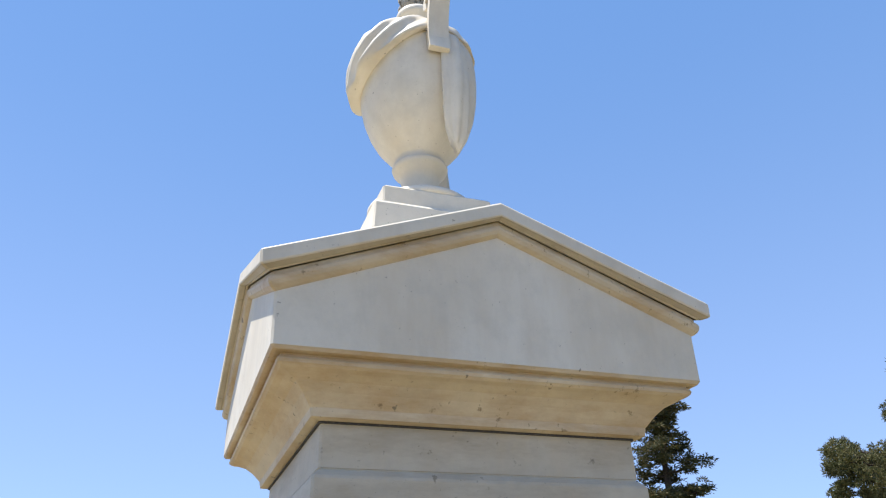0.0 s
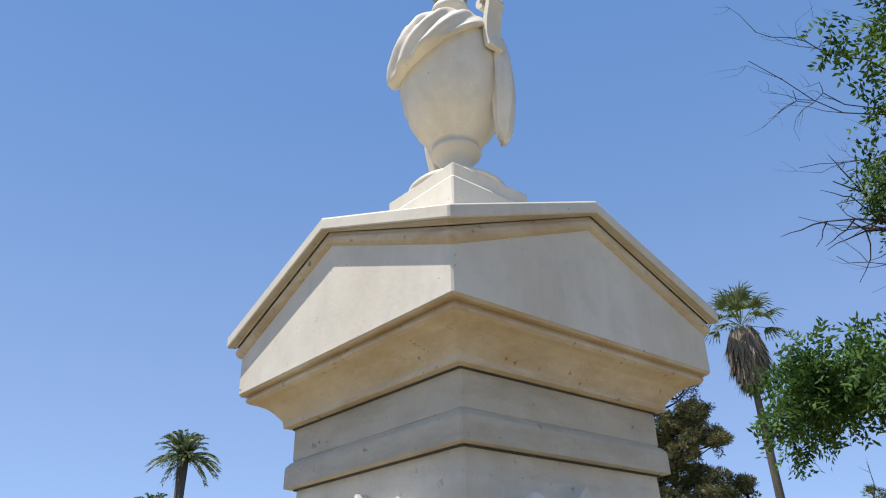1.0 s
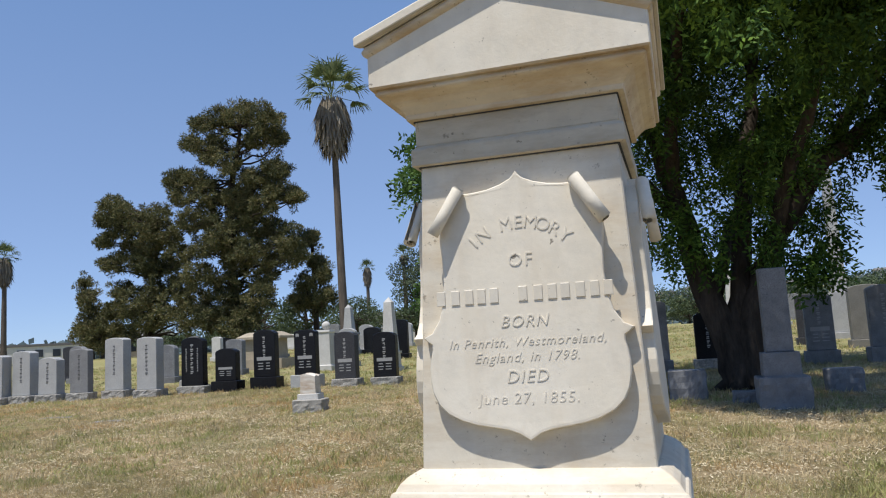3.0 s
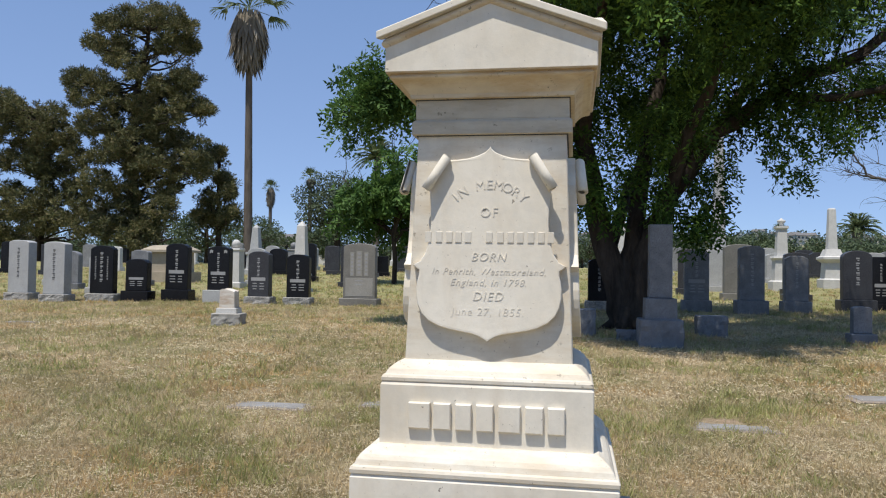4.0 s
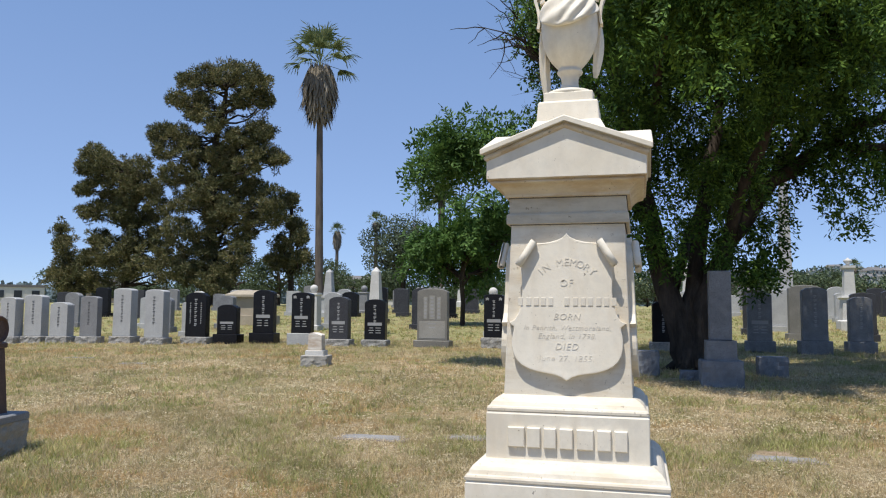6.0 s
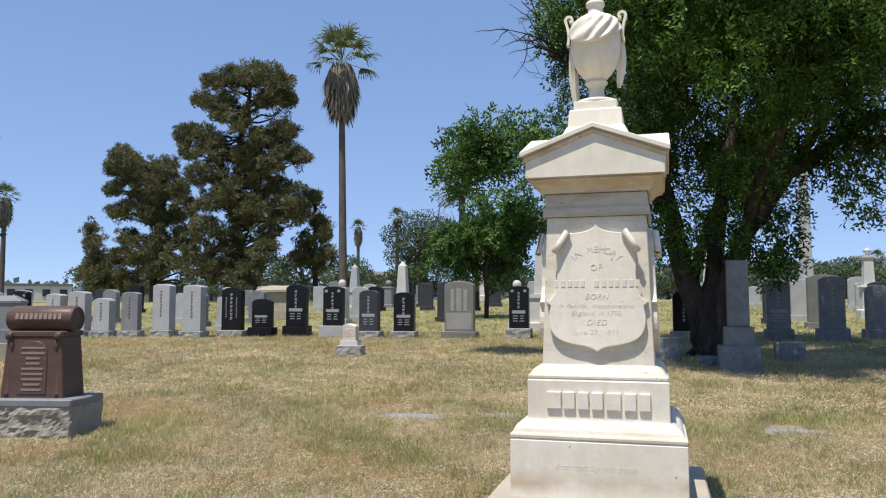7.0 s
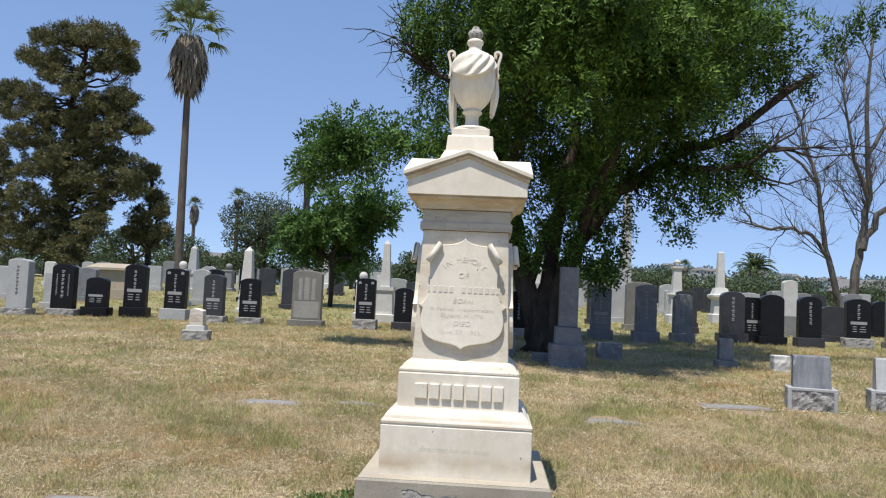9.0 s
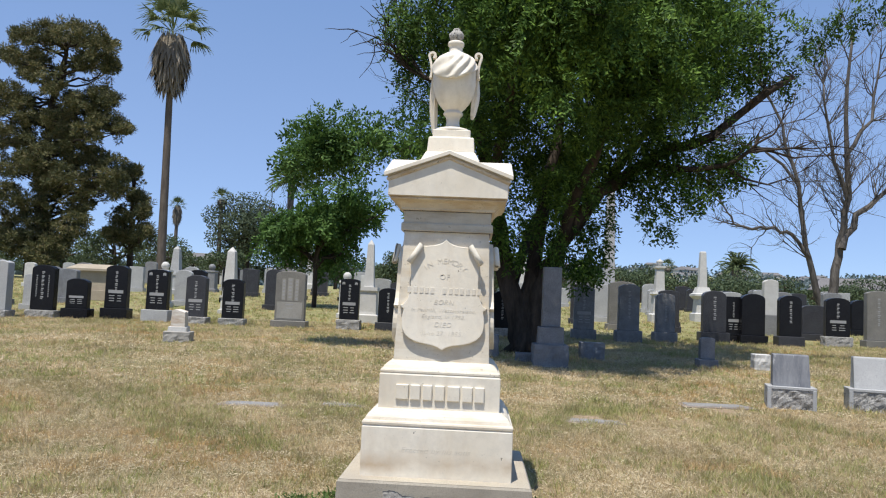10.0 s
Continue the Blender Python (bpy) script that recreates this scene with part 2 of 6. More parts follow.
def turf_blades():
    """Grass blades: straw, green and rusty patches over the lawn, a shade for each blade."""
    m = leafy("grass_blades", [(0.74, 0.60, 0.37), (0.58, 0.45, 0.245), (0.86, 0.75, 0.52), (0.44, 0.33, 0.165), (0.78, 0.65, 0.42)], 0.34)
    nt = m.node_tree
    b = nt.nodes["Principled BSDF"]
    geo = nt.nodes.new("ShaderNodeNewGeometry")
    old = b.inputs["Base Color"].links[0].from_socket
    green = ramp(nt, geo.outputs["Random Per Island"], [(0.0, (0.17, 0.18, 0.055)), (0.5, (0.26, 0.24, 0.09)), (1.0, (0.42, 0.36, 0.17))])
    rust = ramp(nt, geo.outputs["Random Per Island"], [(0.0, (0.46, 0.255, 0.09)), (1.0, (0.66, 0.44, 0.18))])
    c = blend(nt, ramp(nt, grain(nt, 0.9, 5, 0.65), [(0.50, (0, 0, 0)), (0.62, (0.9, 0.9, 0.9))]), old, green)
    c = blend(nt, ramp(nt, grain(nt, 0.42, 5, 0.6, stretch=(1, 1.5, 1)), [(0.52, (0, 0, 0)), (0.60, (0.85, 0.85, 0.85))]), c, rust)
    c = blend(nt, ramp(nt, grain(nt, 9.0, 4, 0.7), [(0.40, (0.5, 0.5, 0.5)), (0.58, (0, 0, 0))]), c, (0.34, 0.25, 0.13))
    nt.links.new(c, b.inputs["Base Color"])
    return m


M_BLADE = turf_blades()
M_STRAW = leafy("straw_litter", [(0.68, 0.565, 0.38), (0.76, 0.66, 0.47), (0.53, 0.42, 0.26), (0.70, 0.60, 0.42), (0.60, 0.49, 0.32)], 0.2)
M_OLIVE = leafy("olive_grass", [(0.29, 0.31, 0.10), (0.42, 0.42, 0.16), (0.60, 0.54, 0.27), (0.36, 0.375, 0.13)], 0.34)
M_WEED = leafy("weeds", [(0.075, 0.135, 0.035), (0.12, 0.19, 0.055), (0.165, 0.22, 0.08)])
M_LEAF = leafy("tree_leaves", [(0.030, 0.064, 0.015), (0.080, 0.150, 0.028), (0.205, 0.330, 0.055), (0.040, 0.088, 0.019), (0.150, 0.260, 0.042)], 0.24, 0.12, 0.65)
M_LEAF_BRIGHT = leafy("young_leaves", [(0.042, 0.092, 0.022), (0.090, 0.175, 0.042), (0.160, 0.265, 0.065), (0.060, 0.128, 0.030)], 0.32, 0.15, 0.4)
M_PINE = leafy("pine_needles", [(0.050, 0.068, 0.030), (0.115, 0.120, 0.050), (0.190, 0.175, 0.080), (0.235, 0.195, 0.105)], 0.15)
M_FIR = leafy("fir_needles", [(0.038, 0.050, 0.024), (0.080, 0.080, 0.034), (0.175, 0.130, 0.060)], 0.15)
# hill leaves: distance haze mixed into the leaf colour as pale blue
M_HILL = leafy("haze_tinted_leaves", [(0.095, 0.13, 0.14), (0.13, 0.165, 0.175), (0.08, 0.115, 0.12)], 0.1)
M_FAR = leafy("far_leaves", [(0.075, 0.105, 0.055), (0.105, 0.135, 0.07), (0.055, 0.082, 0.045)], 0.2)
M_GREYLEAF = leafy("grey_green_leaves", [(0.09, 0.12, 0.075), (0.125, 0.155, 0.095), (0.065, 0.092, 0.058)], 0.2)
M_PALM = leafy("palm_fronds", [(0.08, 0.115, 0.05), (0.14, 0.18, 0.085), (0.24, 0.27, 0.14)], 0.2)
M_SKIRT = leafy("dead_fronds", [(0.20, 0.17, 0.13), (0.30, 0.26, 0.205), (0.12, 0.10, 0.08)], 0.1)
M_BLOSSOM = leafy("jacaranda_blossom", [(0.19, 0.165, 0.25), (0.23, 0.20, 0.29), (0.12, 0.115, 0.125)], 0.3)
M_BARK = bark("dark_bark", (0.075, 0.06, 0.048), (0.03, 0.025, 0.02))
M_DEAD = bark("grey_dead_bark", (0.165, 0.148, 0.132), (0.060, 0.053, 0.048))
M_PALMBARK = bark("palm_bark", (0.15, 0.125, 0.105), (0.09, 0.075, 0.065), 5.0)


# ---- builders ----
def mesh_ob(name, verts, faces, mat, parent=None, smooth=False):
    me = bpy.data.meshes.new(name)
    me.from_pydata(verts, [], faces)
    if smooth:
        me.shade_smooth()
    me.materials.append(mat)
    ob = new(name, me)
    ob.parent = parent
    return ob


def part(name, bm, mat, parent, label="", smooth=False):
    me = bpy.data.meshes.new(name)
    bm.normal_update()
    bm.to_mesh(me)
    bm.free()
    if smooth:
        me.shade_smooth()
    me.materials.append(mat)
    ob = new(name, me)
    ob.parent = parent
    return tagged(ob, label)


def thing(name, at, label, category, group="", turn=0.0, kind=""):
    ob = new(name)
    ob.matrix_basis = pose(*at, 0, 0, turn)
    return tagged(ob, label, category, group, kind)


def rise(x, y):
    """Height of the ground: level round the monument, then a gentle slope, and low hills far off."""
    y = max(0.0, y)
    s = 0.042 * y if y < 40 else 1.68 + 0.008 * (y - 40)
    u = min(1.0, max(0.0, (math.hypot(x, y) - 230) / 380))
    v = min(1.0, max(0.0, (x + 0.35 * y) / 160))
    return s + (20.0 + 3.0 * math.sin(x * 0.021) + 2.0 * math.sin(x * 0.05 + 1)) * u * u * (3 - 2 * u) * v * (y > 30)


def ring(bm, loop):
    return [bm.verts.new(p) for p in loop]


def skin(bm, loops, cap0=True, cap1=True):
    rows = [ring(bm, l) for l in loops]
    n = len(rows[0])
    for a, b in zip(rows, rows[1:]):
        for i in range(n):
            bm.faces.new((a[i], a[(i + 1) % n], b[(i + 1) % n], b[i]))
    if cap0:
        bm.faces.new(rows[0][::-1])
    if cap1:
        bm.faces.new(rows[-1])
    return bm


def square(h, z, zm=None, c=0.004, hy=None):
    """A square loop with nipped corners and a point in the middle of each side."""
    zm, k, out = z if zm is None else zm, h if hy is None else hy, []
    for a, b, q in ((h, k, 0), (k, h, 1), (h, k, 2), (k, h, 3)):
        for x, zz in ((-(a - c), z), (0, zm), (a - c, z)):
            p = (x, -b, zz)
            for _ in range(q):
                p = (-p[1], p[0], p[2])
            out.append(p)
    return out


def stack(rows, c=0.004):
    """Square mouldings: rows of (half width, height) or (half width, corner height, mid height), from below."""
    return skin(bmesh.new(), [square(r[0], r[1], r[2] if len(r) > 2 else None, c) for r in rows])


def box(sx, sy, z0, z1, at=(0, 0), c=0.006, tilt=1.0):
    """A block with nipped edges; tilt narrows its top."""
    loops = []
    for z, k, e in ((z0, 1, 0), (z1 - c, tilt, 0), (z1, tilt, c)):
        loops.append([(x + at[0], y + at[1], zz) for x, y, zz in square(sx / 2 * k - e, z, None, c, sy / 2 * k - e)])
    return skin(bmesh.new(), loops)


def lathe(rows, n=48, at=(0, 0, 0)):
    return skin(bmesh.new(), [[(at[0] + r * math.cos(2 * math.pi * i / n), at[1] + r * math.sin(2 * math.pi * i / n), at[2] + z) for i in range(n)] for r, z in rows])


def slab_of(outline, y0, y1, b=0.006):
    """An outline (x, z), counter-clockwise from the front, drawn out in depth, its rims rounded by b."""
    cx, cz = sum(p[0] for p in outline) / len(outline), sum(p[1] for p in outline) / len(outline)
    def inner(k):
        out = []
        for x, z in outline:
            d = math.hypot(x - cx, z - cz) or 1
            out.append((x - (x - cx) / d * k, z - (z - cz) / d * k))
        return out
    loops = [[(x, y0, z) for x, z in inner(b)], [(x, y0 + b, z) for x, z in outline], [(x, y1 - b, z) for x, z in outline], [(x, y1, z) for x, z in inner(b)]]
    return skin(bmesh.new(), loops)


def tube_into(verts, faces, pts, radii, n=7):
    """Adds a bent tapered limb."""
    start = len(verts)
    for i, (p, r) in enumerate(zip(pts, radii)):
        p = Vector(p)
        d = (Vector(pts[min(i + 1, len(pts) - 1)]) - Vector(pts[max(i - 1, 0)])).normalized()
        u = d.cross(Vector((0.3, 0.9, 0.2))).normalized()
        w = d.cross(u)
        verts += [tuple(p + (u * math.cos(2 * math.pi * k / n) + w * math.sin(2 * math.pi * k / n)) * r) for k in range(n)]
    for i in range(len(pts) - 1):
        for k in range(n):
            a = start + i * n
            faces.append((a + k, a + (k + 1) % n, a + n + (k + 1) % n, a + n + k))
    faces.append(tuple(range(start + n * (len(pts) - 1), start + n * len(pts))))


def text_bm(body, size, extrude, shear=0.0):
    """The built-in font as a mesh, upright, facing -y, centred."""
    cu = bpy.data.curves.new("writing", "FONT")
    cu.offset, cu.space_character = -0.0065 * size, 1.12
    cu.body, cu.size, cu.extrude, cu.align_x, cu.align_y, cu.shear, cu.resolution_u = body, size, extrude, "CENTER", "CENTER", shear, 3
    ob = new("writing", cu)
    me = bpy.data.meshes.new_from_object(ob.evaluated_get(bpy.context.evaluated_depsgraph_get()))
    bpy.data.objects.remove(ob)
    bpy.data.curves.remove(cu)
    bm = bmesh.new()
    bm.from_mesh(me)
    bpy.data.meshes.remove(me)
    bm.transform(Matrix.Rotation(radians(90), 4, "X"))
    return bm


# ---- ground ----
def build_ground():
    def axis(near, far):
        a = [i * 0.5 for i in range(int(near * 2) + 1)]
        step = 0.5
        while a[-1] < far:
            step *= 1.22
            a.append(a[-1] + step)
        return [-v for v in a[:0:-1]] + a
    xs, ys = axis(14, 1500), axis(16, 1500)
    verts = []
    for y in ys:
        for x in xs:
            bumpy = 0.025 * noise.noise((x * 0.7, y * 0.7, 0)) + 0.012 * noise.noise((x * 2.1, y * 2.1, 5)) if math.hypot(x, y) < 40 else 0.0
            near = min(1.0, max(0.0, (math.hypot(x, y) - 0.9) / 1.5))
            verts.append((x, y, rise(x, y) + bumpy * near - 0.005))
    n = len(xs)
    faces = [(j * n + i, j * n + i + 1, (j + 1) * n + i + 1, (j + 1) * n + i) for j in range(len(ys) - 1) for i in range(n - 1)]
    g = mesh_ob("ground", verts, faces, M_GROUND, smooth=True)
    tagged(g, "sunburnt cemetery lawn of straw, green tufts and bare soil", "ground", kind="structure")


build_ground()


# ---- the monument ----
def build_monument():
    mon = thing("grave_monument", (0, 0, 0), "tall white marble pedestal monument with gabled cap and draped urn", "monument")
    # cracked concrete foundation
    bm = bmesh.new()
    h = 0.634
    skin(bm, [square(h + 0.012, -0.06), square(h + 0.004, 0.03), square(h, 0.17), square(h - 0.002, 0.222), square(h - 0.014, 0.2346)])
    bmesh.ops.subdivide_edges(bm, edges=[e for e in bm.edges if e.calc_length() > 0.3], cuts=14, use_grid_fill=True)
    for v in bm.verts:
        if v.co.z < 0.2:
            k = 0.003 * noise.noise(v.co * 7.0) + 0.002 * noise.noise(v.co * 21.0)
            v.co.x += k * (1 if v.co.x > 0 else -1)
            v.co.y += k * (1 if v.co.y > 0 else -1)
    found = part("foundation", bm, M_CONCRETE, mon, "cracked grey concrete foundation")
    part("foundation_top", stack([(0.619, 0.2330), (0.619, 0.2385), (0.612, 0.2395)]), M_CONCRETE_TOP, found)
    # spalled patch at the front under a ragged crack
    rnd = random.Random(3)
    line = ((-0.325, 0.172), (-0.27, 0.180), (-0.235, 0.172), (-0.20, 0.152), (-0.13, 0.146), (-0.09, 0.124), (-0.055, 0.146), (0.02, 0.144), (0.11, 0.136), (0.18, 0.146), (0.23, 0.124), (0.29, 0.130), (0.36, 0.150), (0.41, 0.146), (0.445, 0.112))
    crack = []
    for (xa, za), (xb, zb) in zip(line, line[1:]):
        for k in range(4):
            crack.append((xa + (xb - xa) * k / 4 + rnd.uniform(-0.004, 0.004), za + (zb - za) * k / 4 + rnd.uniform(-0.004, 0.004)))
    crack.append(line[-1])
    bm = bmesh.new()
    rows = []
    for i, (x, z) in enumerate(crack):
        low = 0.058 + 0.014 * math.sin(i * 0.7) + rnd.uniform(-0.006, 0.006) + 0.05 * (abs(i - 28) / 28) ** 4
        col = []
        for k in range(6):
            u = k / 5
            out = 0.0 if k in (0, 5) or i in (0, len(crack) - 1) else 0.002 + rnd.uniform(-0.002, 0.002)
            col.append(bm.verts.new((x, -0.6375 - 0.003 * (1 - u) - out, low + (z - low) * u)))
        rows.append(col)
    for a, b in zip(rows, rows[1:]):
        for k in range(5):
            bm.faces.new((a[k], b[k], b[k + 1], a[k + 1]))
    part("spalled_patch", bm, M_SPALL, found, "spalled rough blue-grey concrete")
    def crack_line(points, width):
        verts, faces = [], []
        tube_into(verts, faces, points, [width * rnd.uniform(0.25, 1.0) for _ in points], 5)
        mesh_ob("crack", verts, faces, M_BARS_DARK, found)
    crack_line([(x, -0.6375, z + 0.002) for x, z in crack], 0.0036)
    crack_line([(-0.09 + rnd.uniform(-0.006, 0.006), -0.6415, 0.12 - 0.012 * k) for k in range(7)], 0.0026)
    crack_line([(0.445 + 0.014 * k, -0.6360, 0.112 + 0.004 * math.sin(k)) for k in range(5)], 0.0022)

    lower = part("lower_block", stack([(0.503, 0.236), (0.503, 0.560), (0.499, 0.566), (0.497, 0.573)]), M_SPLASH, mon, "block splashed brown with soil")
    part("lower_molding", stack([(0.500, 0.5735), (0.504, 0.577), (0.505, 0.590), (0.500, 0.600), (0.490, 0.605), (0.487, 0.612), (0.482, 0.625), (0.470, 0.643), (0.452, 0.660), (0.438, 0.670), (0.430, 0.676)]), M_WORN, mon)
    middle = part("middle_block", stack([(0.4113, 0.676), (0.4113, 0.902), (0.408, 0.908), (0.405, 0.914)]), M_MARBLE, mon)
    part("middle_molding", stack([(0.407, 0.9145), (0.409, 0.918), (0.409, 0.930), (0.404, 0.939), (0.396, 0.943), (0.392, 0.950), (0.385, 0.962), (0.368, 0.978), (0.350, 0.989), (0.337, 0.9957)]), M_WORN, mon)
    die = part("die", stack([(0.331, 0.9955), (0.298, 1.8935)]), M_WORN, mon)
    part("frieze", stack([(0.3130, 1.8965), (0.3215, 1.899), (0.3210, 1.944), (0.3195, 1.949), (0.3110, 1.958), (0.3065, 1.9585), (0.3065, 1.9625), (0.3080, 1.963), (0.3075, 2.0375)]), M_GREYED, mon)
    for h, z in ((0.3045, 1.8930), (0.3115, 2.0370)):
        part("mortar_joint", stack([(h, z), (h, z + 0.0040)]), M_BARS_DARK, mon, "dark open joint")
    part("cornice", stack([(0.316, 2.0405), (0.328, 2.043), (0.330, 2.053), (0.330, 2.058), (0.336, 2.066), (0.347, 2.080), (0.362, 2.094), (0.380, 2.103), (0.392, 2.1065), (0.3985, 2.111), (0.4005, 2.116), (0.3985, 2.1205), (0.3945, 2.1225), (0.3945, 2.127), (0.410, 2.1275), (0.414, 2.1335)]), M_STAINED, mon, "moulding stained brown underneath")
    tip, ap = 2.2795, 2.441
    part("gable_block", stack([(0.414, 2.1337), (0.414, tip - 0.052, ap - 0.052)]), M_MARBLE, mon)
    def raking(profile):
        """A moulding that runs up and down the four gables: rows of (half width, height over the roof line)."""
        bm = bmesh.new()
        rows = [ring(bm, square(h, tip + d, ap + d)) for h, d in profile]
        for a, b in zip(rows, rows[1:]):
            for i in range(12):
                bm.faces.new((a[i], a[(i + 1) % 12], b[(i + 1) % 12], b[i]))
        return bm, rows
    bm, rows = raking([(0.4250, -0.0205), (0.4430, -0.0195), (0.4450, -0.017), (0.4452, 0.006), (0.4430, 0.010), (0.4380, 0.0125)])
    peak = bm.verts.new((0, 0, ap + 0.0125))
    for i in range(12):
        bm.faces.new((rows[-1][i], rows[-1][(i + 1) % 12], peak))
    roof = part("gable_roof", bm, M_MARBLE, mon)
    bm, rows = raking([(0.4140, -0.0525), (0.4180, -0.0510), (0.4235, -0.0470), (0.4270, -0.0405), (0.4275, -0.0350), (0.4255, -0.0300), (0.4225, -0.0275), (0.4215, -0.0205)])
    part("raking_molding", bm, M_STAINED, roof, "round moulding stained brown")
    # strip under the slab: grime plus the overhang's shade line, as colour
    bm, rows = raking([(0.4295, -0.0204), (0.4320, -0.0222), (0.4425, -0.0202)])
    part("drip_edge", bm, M_GREYED, roof, "grey drip edge, grime and underside shade in its colour")
    ux, uy = -0.004, -0.014
    def shifted(bm):
        bm.transform(Matrix.Translation((ux, uy, 0)))
        return bm
    part("urn_base", shifted(stack([(0.212, 2.40), (0.205, 2.432), (0.190, 2.462), (0.178, 2.485), (0.172, 2.488), (0.164, 2.592), (0.158, 2.600), (0.140, 2.604), (0.1365, 2.608), (0.1365, 2.655), (0.132, 2.660)])), M_MARBLE, mon)
    urn = part("urn", lathe([(0.132, 2.657), (0.138, 2.664), (0.137, 2.674), (0.128, 2.683), (0.106, 2.690), (0.082, 2.695), (0.062, 2.702), (0.052, 2.715), (0.048, 2.740), (0.049, 2.765), (0.056, 2.785), (0.070, 2.797), (0.074, 2.806), (0.070, 2.815), (0.062, 2.820), (0.070, 2.832),
        (0.094, 2.858), (0.115, 2.885), (0.136, 2.925), (0.151, 2.97), (0.160, 3.02), (0.164, 3.075), (0.163, 3.12), (0.158, 3.16), (0.144, 3.20), (0.118, 3.232), (0.085, 3.252), (0.056, 3.266), (0.049, 3.285), (0.049, 3.308), (0.051, 3.318), (0.060, 3.326), (0.062, 3.340), (0.058, 3.352), (0.048, 3.358), (0.040, 3.360)], 56, (ux, uy, 0)), M_MARBLE, mon, "", True)
    bm = bmesh.new()
    n = 40
    loops = []
    for i in range(15):
        t = i / 14
        r = 0.047 * (0.70 + 0.42 * math.sin(math.pi * min(1, t * 1.15)) - 0.55 * max(0, t - 0.62))
        loops.append([(ux + (r * (1 + 0.11 * math.sin(9 * a + 5.5 * t))) * math.cos(a), uy + (r * (1 + 0.11 * math.sin(9 * a + 5.5 * t))) * math.sin(a), 3.357 + 0.100 * t) for a in (2 * math.pi * k / n for k in range(n))])
    skin(bm, loops)
    part("flame_finial", bm, M_GRIME, urn, "carved flame finial, weathered grey", True)
    # cloth laid over the shoulders, sagging deep at the front
    bm = bmesh.new()
    nu, nv = 120, 22
    grid = []
    for i in range(nu):
        a = 2 * math.pi * i / nu
        front = max(0.0, -math.sin(a))
        side = abs(math.cos(a))
        bottom = 3.165 - 0.135 * front ** 1.1 + 0.03 * math.cos(a) * front
        col = []
        for j in range(nv):
            t = j / (nv - 1)
            z = 3.262 + (bottom - 3.262) * t
            body = np.interp(z, [2.97, 3.02, 3.075, 3.12, 3.16, 3.20, 3.232, 3.252, 3.27], [0.151, 0.160, 0.164, 0.163, 0.158, 0.144, 0.118, 0.085, 0.060])
            bearing = math.atan2(math.sin(a + math.pi / 2), math.cos(a + math.pi / 2))
            side = min(1.0, max(0.0, (bearing + 0.45) / 0.7))
            rib = 0.5 + 0.5 * math.sin(16 * (bearing / 1.1 + t * (0.35 + 0.65 * front)))
            calm = 0.5 + 0.5 * math.sin(13 * (t * (0.35 + 0.65 * front) + 0.25 * bearing))
            swag = rib * side + 0.8 * calm * (1 - side)
            r = body + 0.006 + 0.024 * front * t + 0.016 * swag * (0.25 + front) * min(1, 4 * t) * (1 if t < 0.97 else 0.3)
            col.append(bm.verts.new((ux + r * math.cos(a), uy + r * math.sin(a), z)))
        r2 = np.interp(bottom, [2.97, 3.075, 3.12, 3.16, 3.2], [0.151, 0.164, 0.163, 0.158, 0.144]) - 0.004
        col.append(bm.verts.new((ux + r2 * math.cos(a), uy + r2 * math.sin(a), bottom + 0.004)))
        grid.append(col)
    for i in range(nu):
        for j in range(nv):
            a, b = grid[i], grid[(i + 1) % nu]
            bm.faces.new((a[j + 1], b[j + 1], b[j], a[j]))
    part("drape", bm, M_MARBLE, urn, "carved cloth in folds", True)
    # hanging cloth ends at both sides
    for sx, z1, w in ((-1, 2.672, 0.040), (1, 2.80, 0.028)):
        bm = bmesh.new()
        loops = []
        for i in range(18):
            t = i / 17
            z = 3.15 + (z1 - 3.15) * t
            cx = sx * (0.150 + 0.014 * math.sin(3 * t) - (0.012 * t if sx < 0 else 0.008 * t))
            wy = w * (0.75 + 0.5 * math.sin(math.pi * min(1, 0.25 + t * 0.75))) * (1 if t < 0.9 or sx < 0 else 1 - 6 * (t - 0.9))
            th = 0.016 + 0.012 * math.sin(math.pi * t)
            loop = []
            for k in range(24):
                a = 2 * math.pi * k / 24
                f = 1 + 0.22 * math.sin(5 * a + 2 * t)
                loop.append((ux + cx + th * f * math.cos(a), uy + (0.050 + 0.060 * t if sx < 0 else 0.046) + wy * f * math.sin(a), z - 0.02 * math.sin(a) * (1 if sx > 0 else 0)))
            loops.append(loop)
        skin(bm, loops[::-1])
        part("hanging_cloth", bm, M_MARBLE, urn, "", True)
        # scroll handle: a flat band that curls in at the top
        pts = []
        for i in range(30):
            t = i / 29
            if t < 0.55:
                q = t / 0.55
                pts.append((0.176 + 0.020 * q + 0.022 * max(0.0, 0.25 - q) - 0.010 * math.sin(math.pi * q), 3.072 + 0.168 * q))
            else:
                q = (t - 0.55) / 0.45
                a = -0.2 + 4.9 * q
                rr = 0.029 * (1 - 0.62 * q)
                pts.append((0.168 + rr * math.cos(a), 3.243 + rr * math.sin(a)))
        bm = bmesh.new()
        loops = []
        for i, (x, z) in enumerate(pts):
            x0, z0 = pts[max(0, i - 1)]
            x1, z1b = pts[min(29, i + 1)]
            d = math.hypot(x1 - x0, z1b - z0) or 1
            nx, nz = (z1b - z0) / d, -(x1 - x0) / d
            th = 0.0085
            loops.append([(ux + sx * (x + nx * th * p), uy + 0.028 * q, z + nz * th * p) for p, q in ((-1, -1), (1, -1), (1, 1), (-1, 1))])
        skin(bm, loops)
        bmesh.ops.recalc_face_normals(bm, faces=bm.faces)
        part("handle", bm, M_MARBLE, urn)

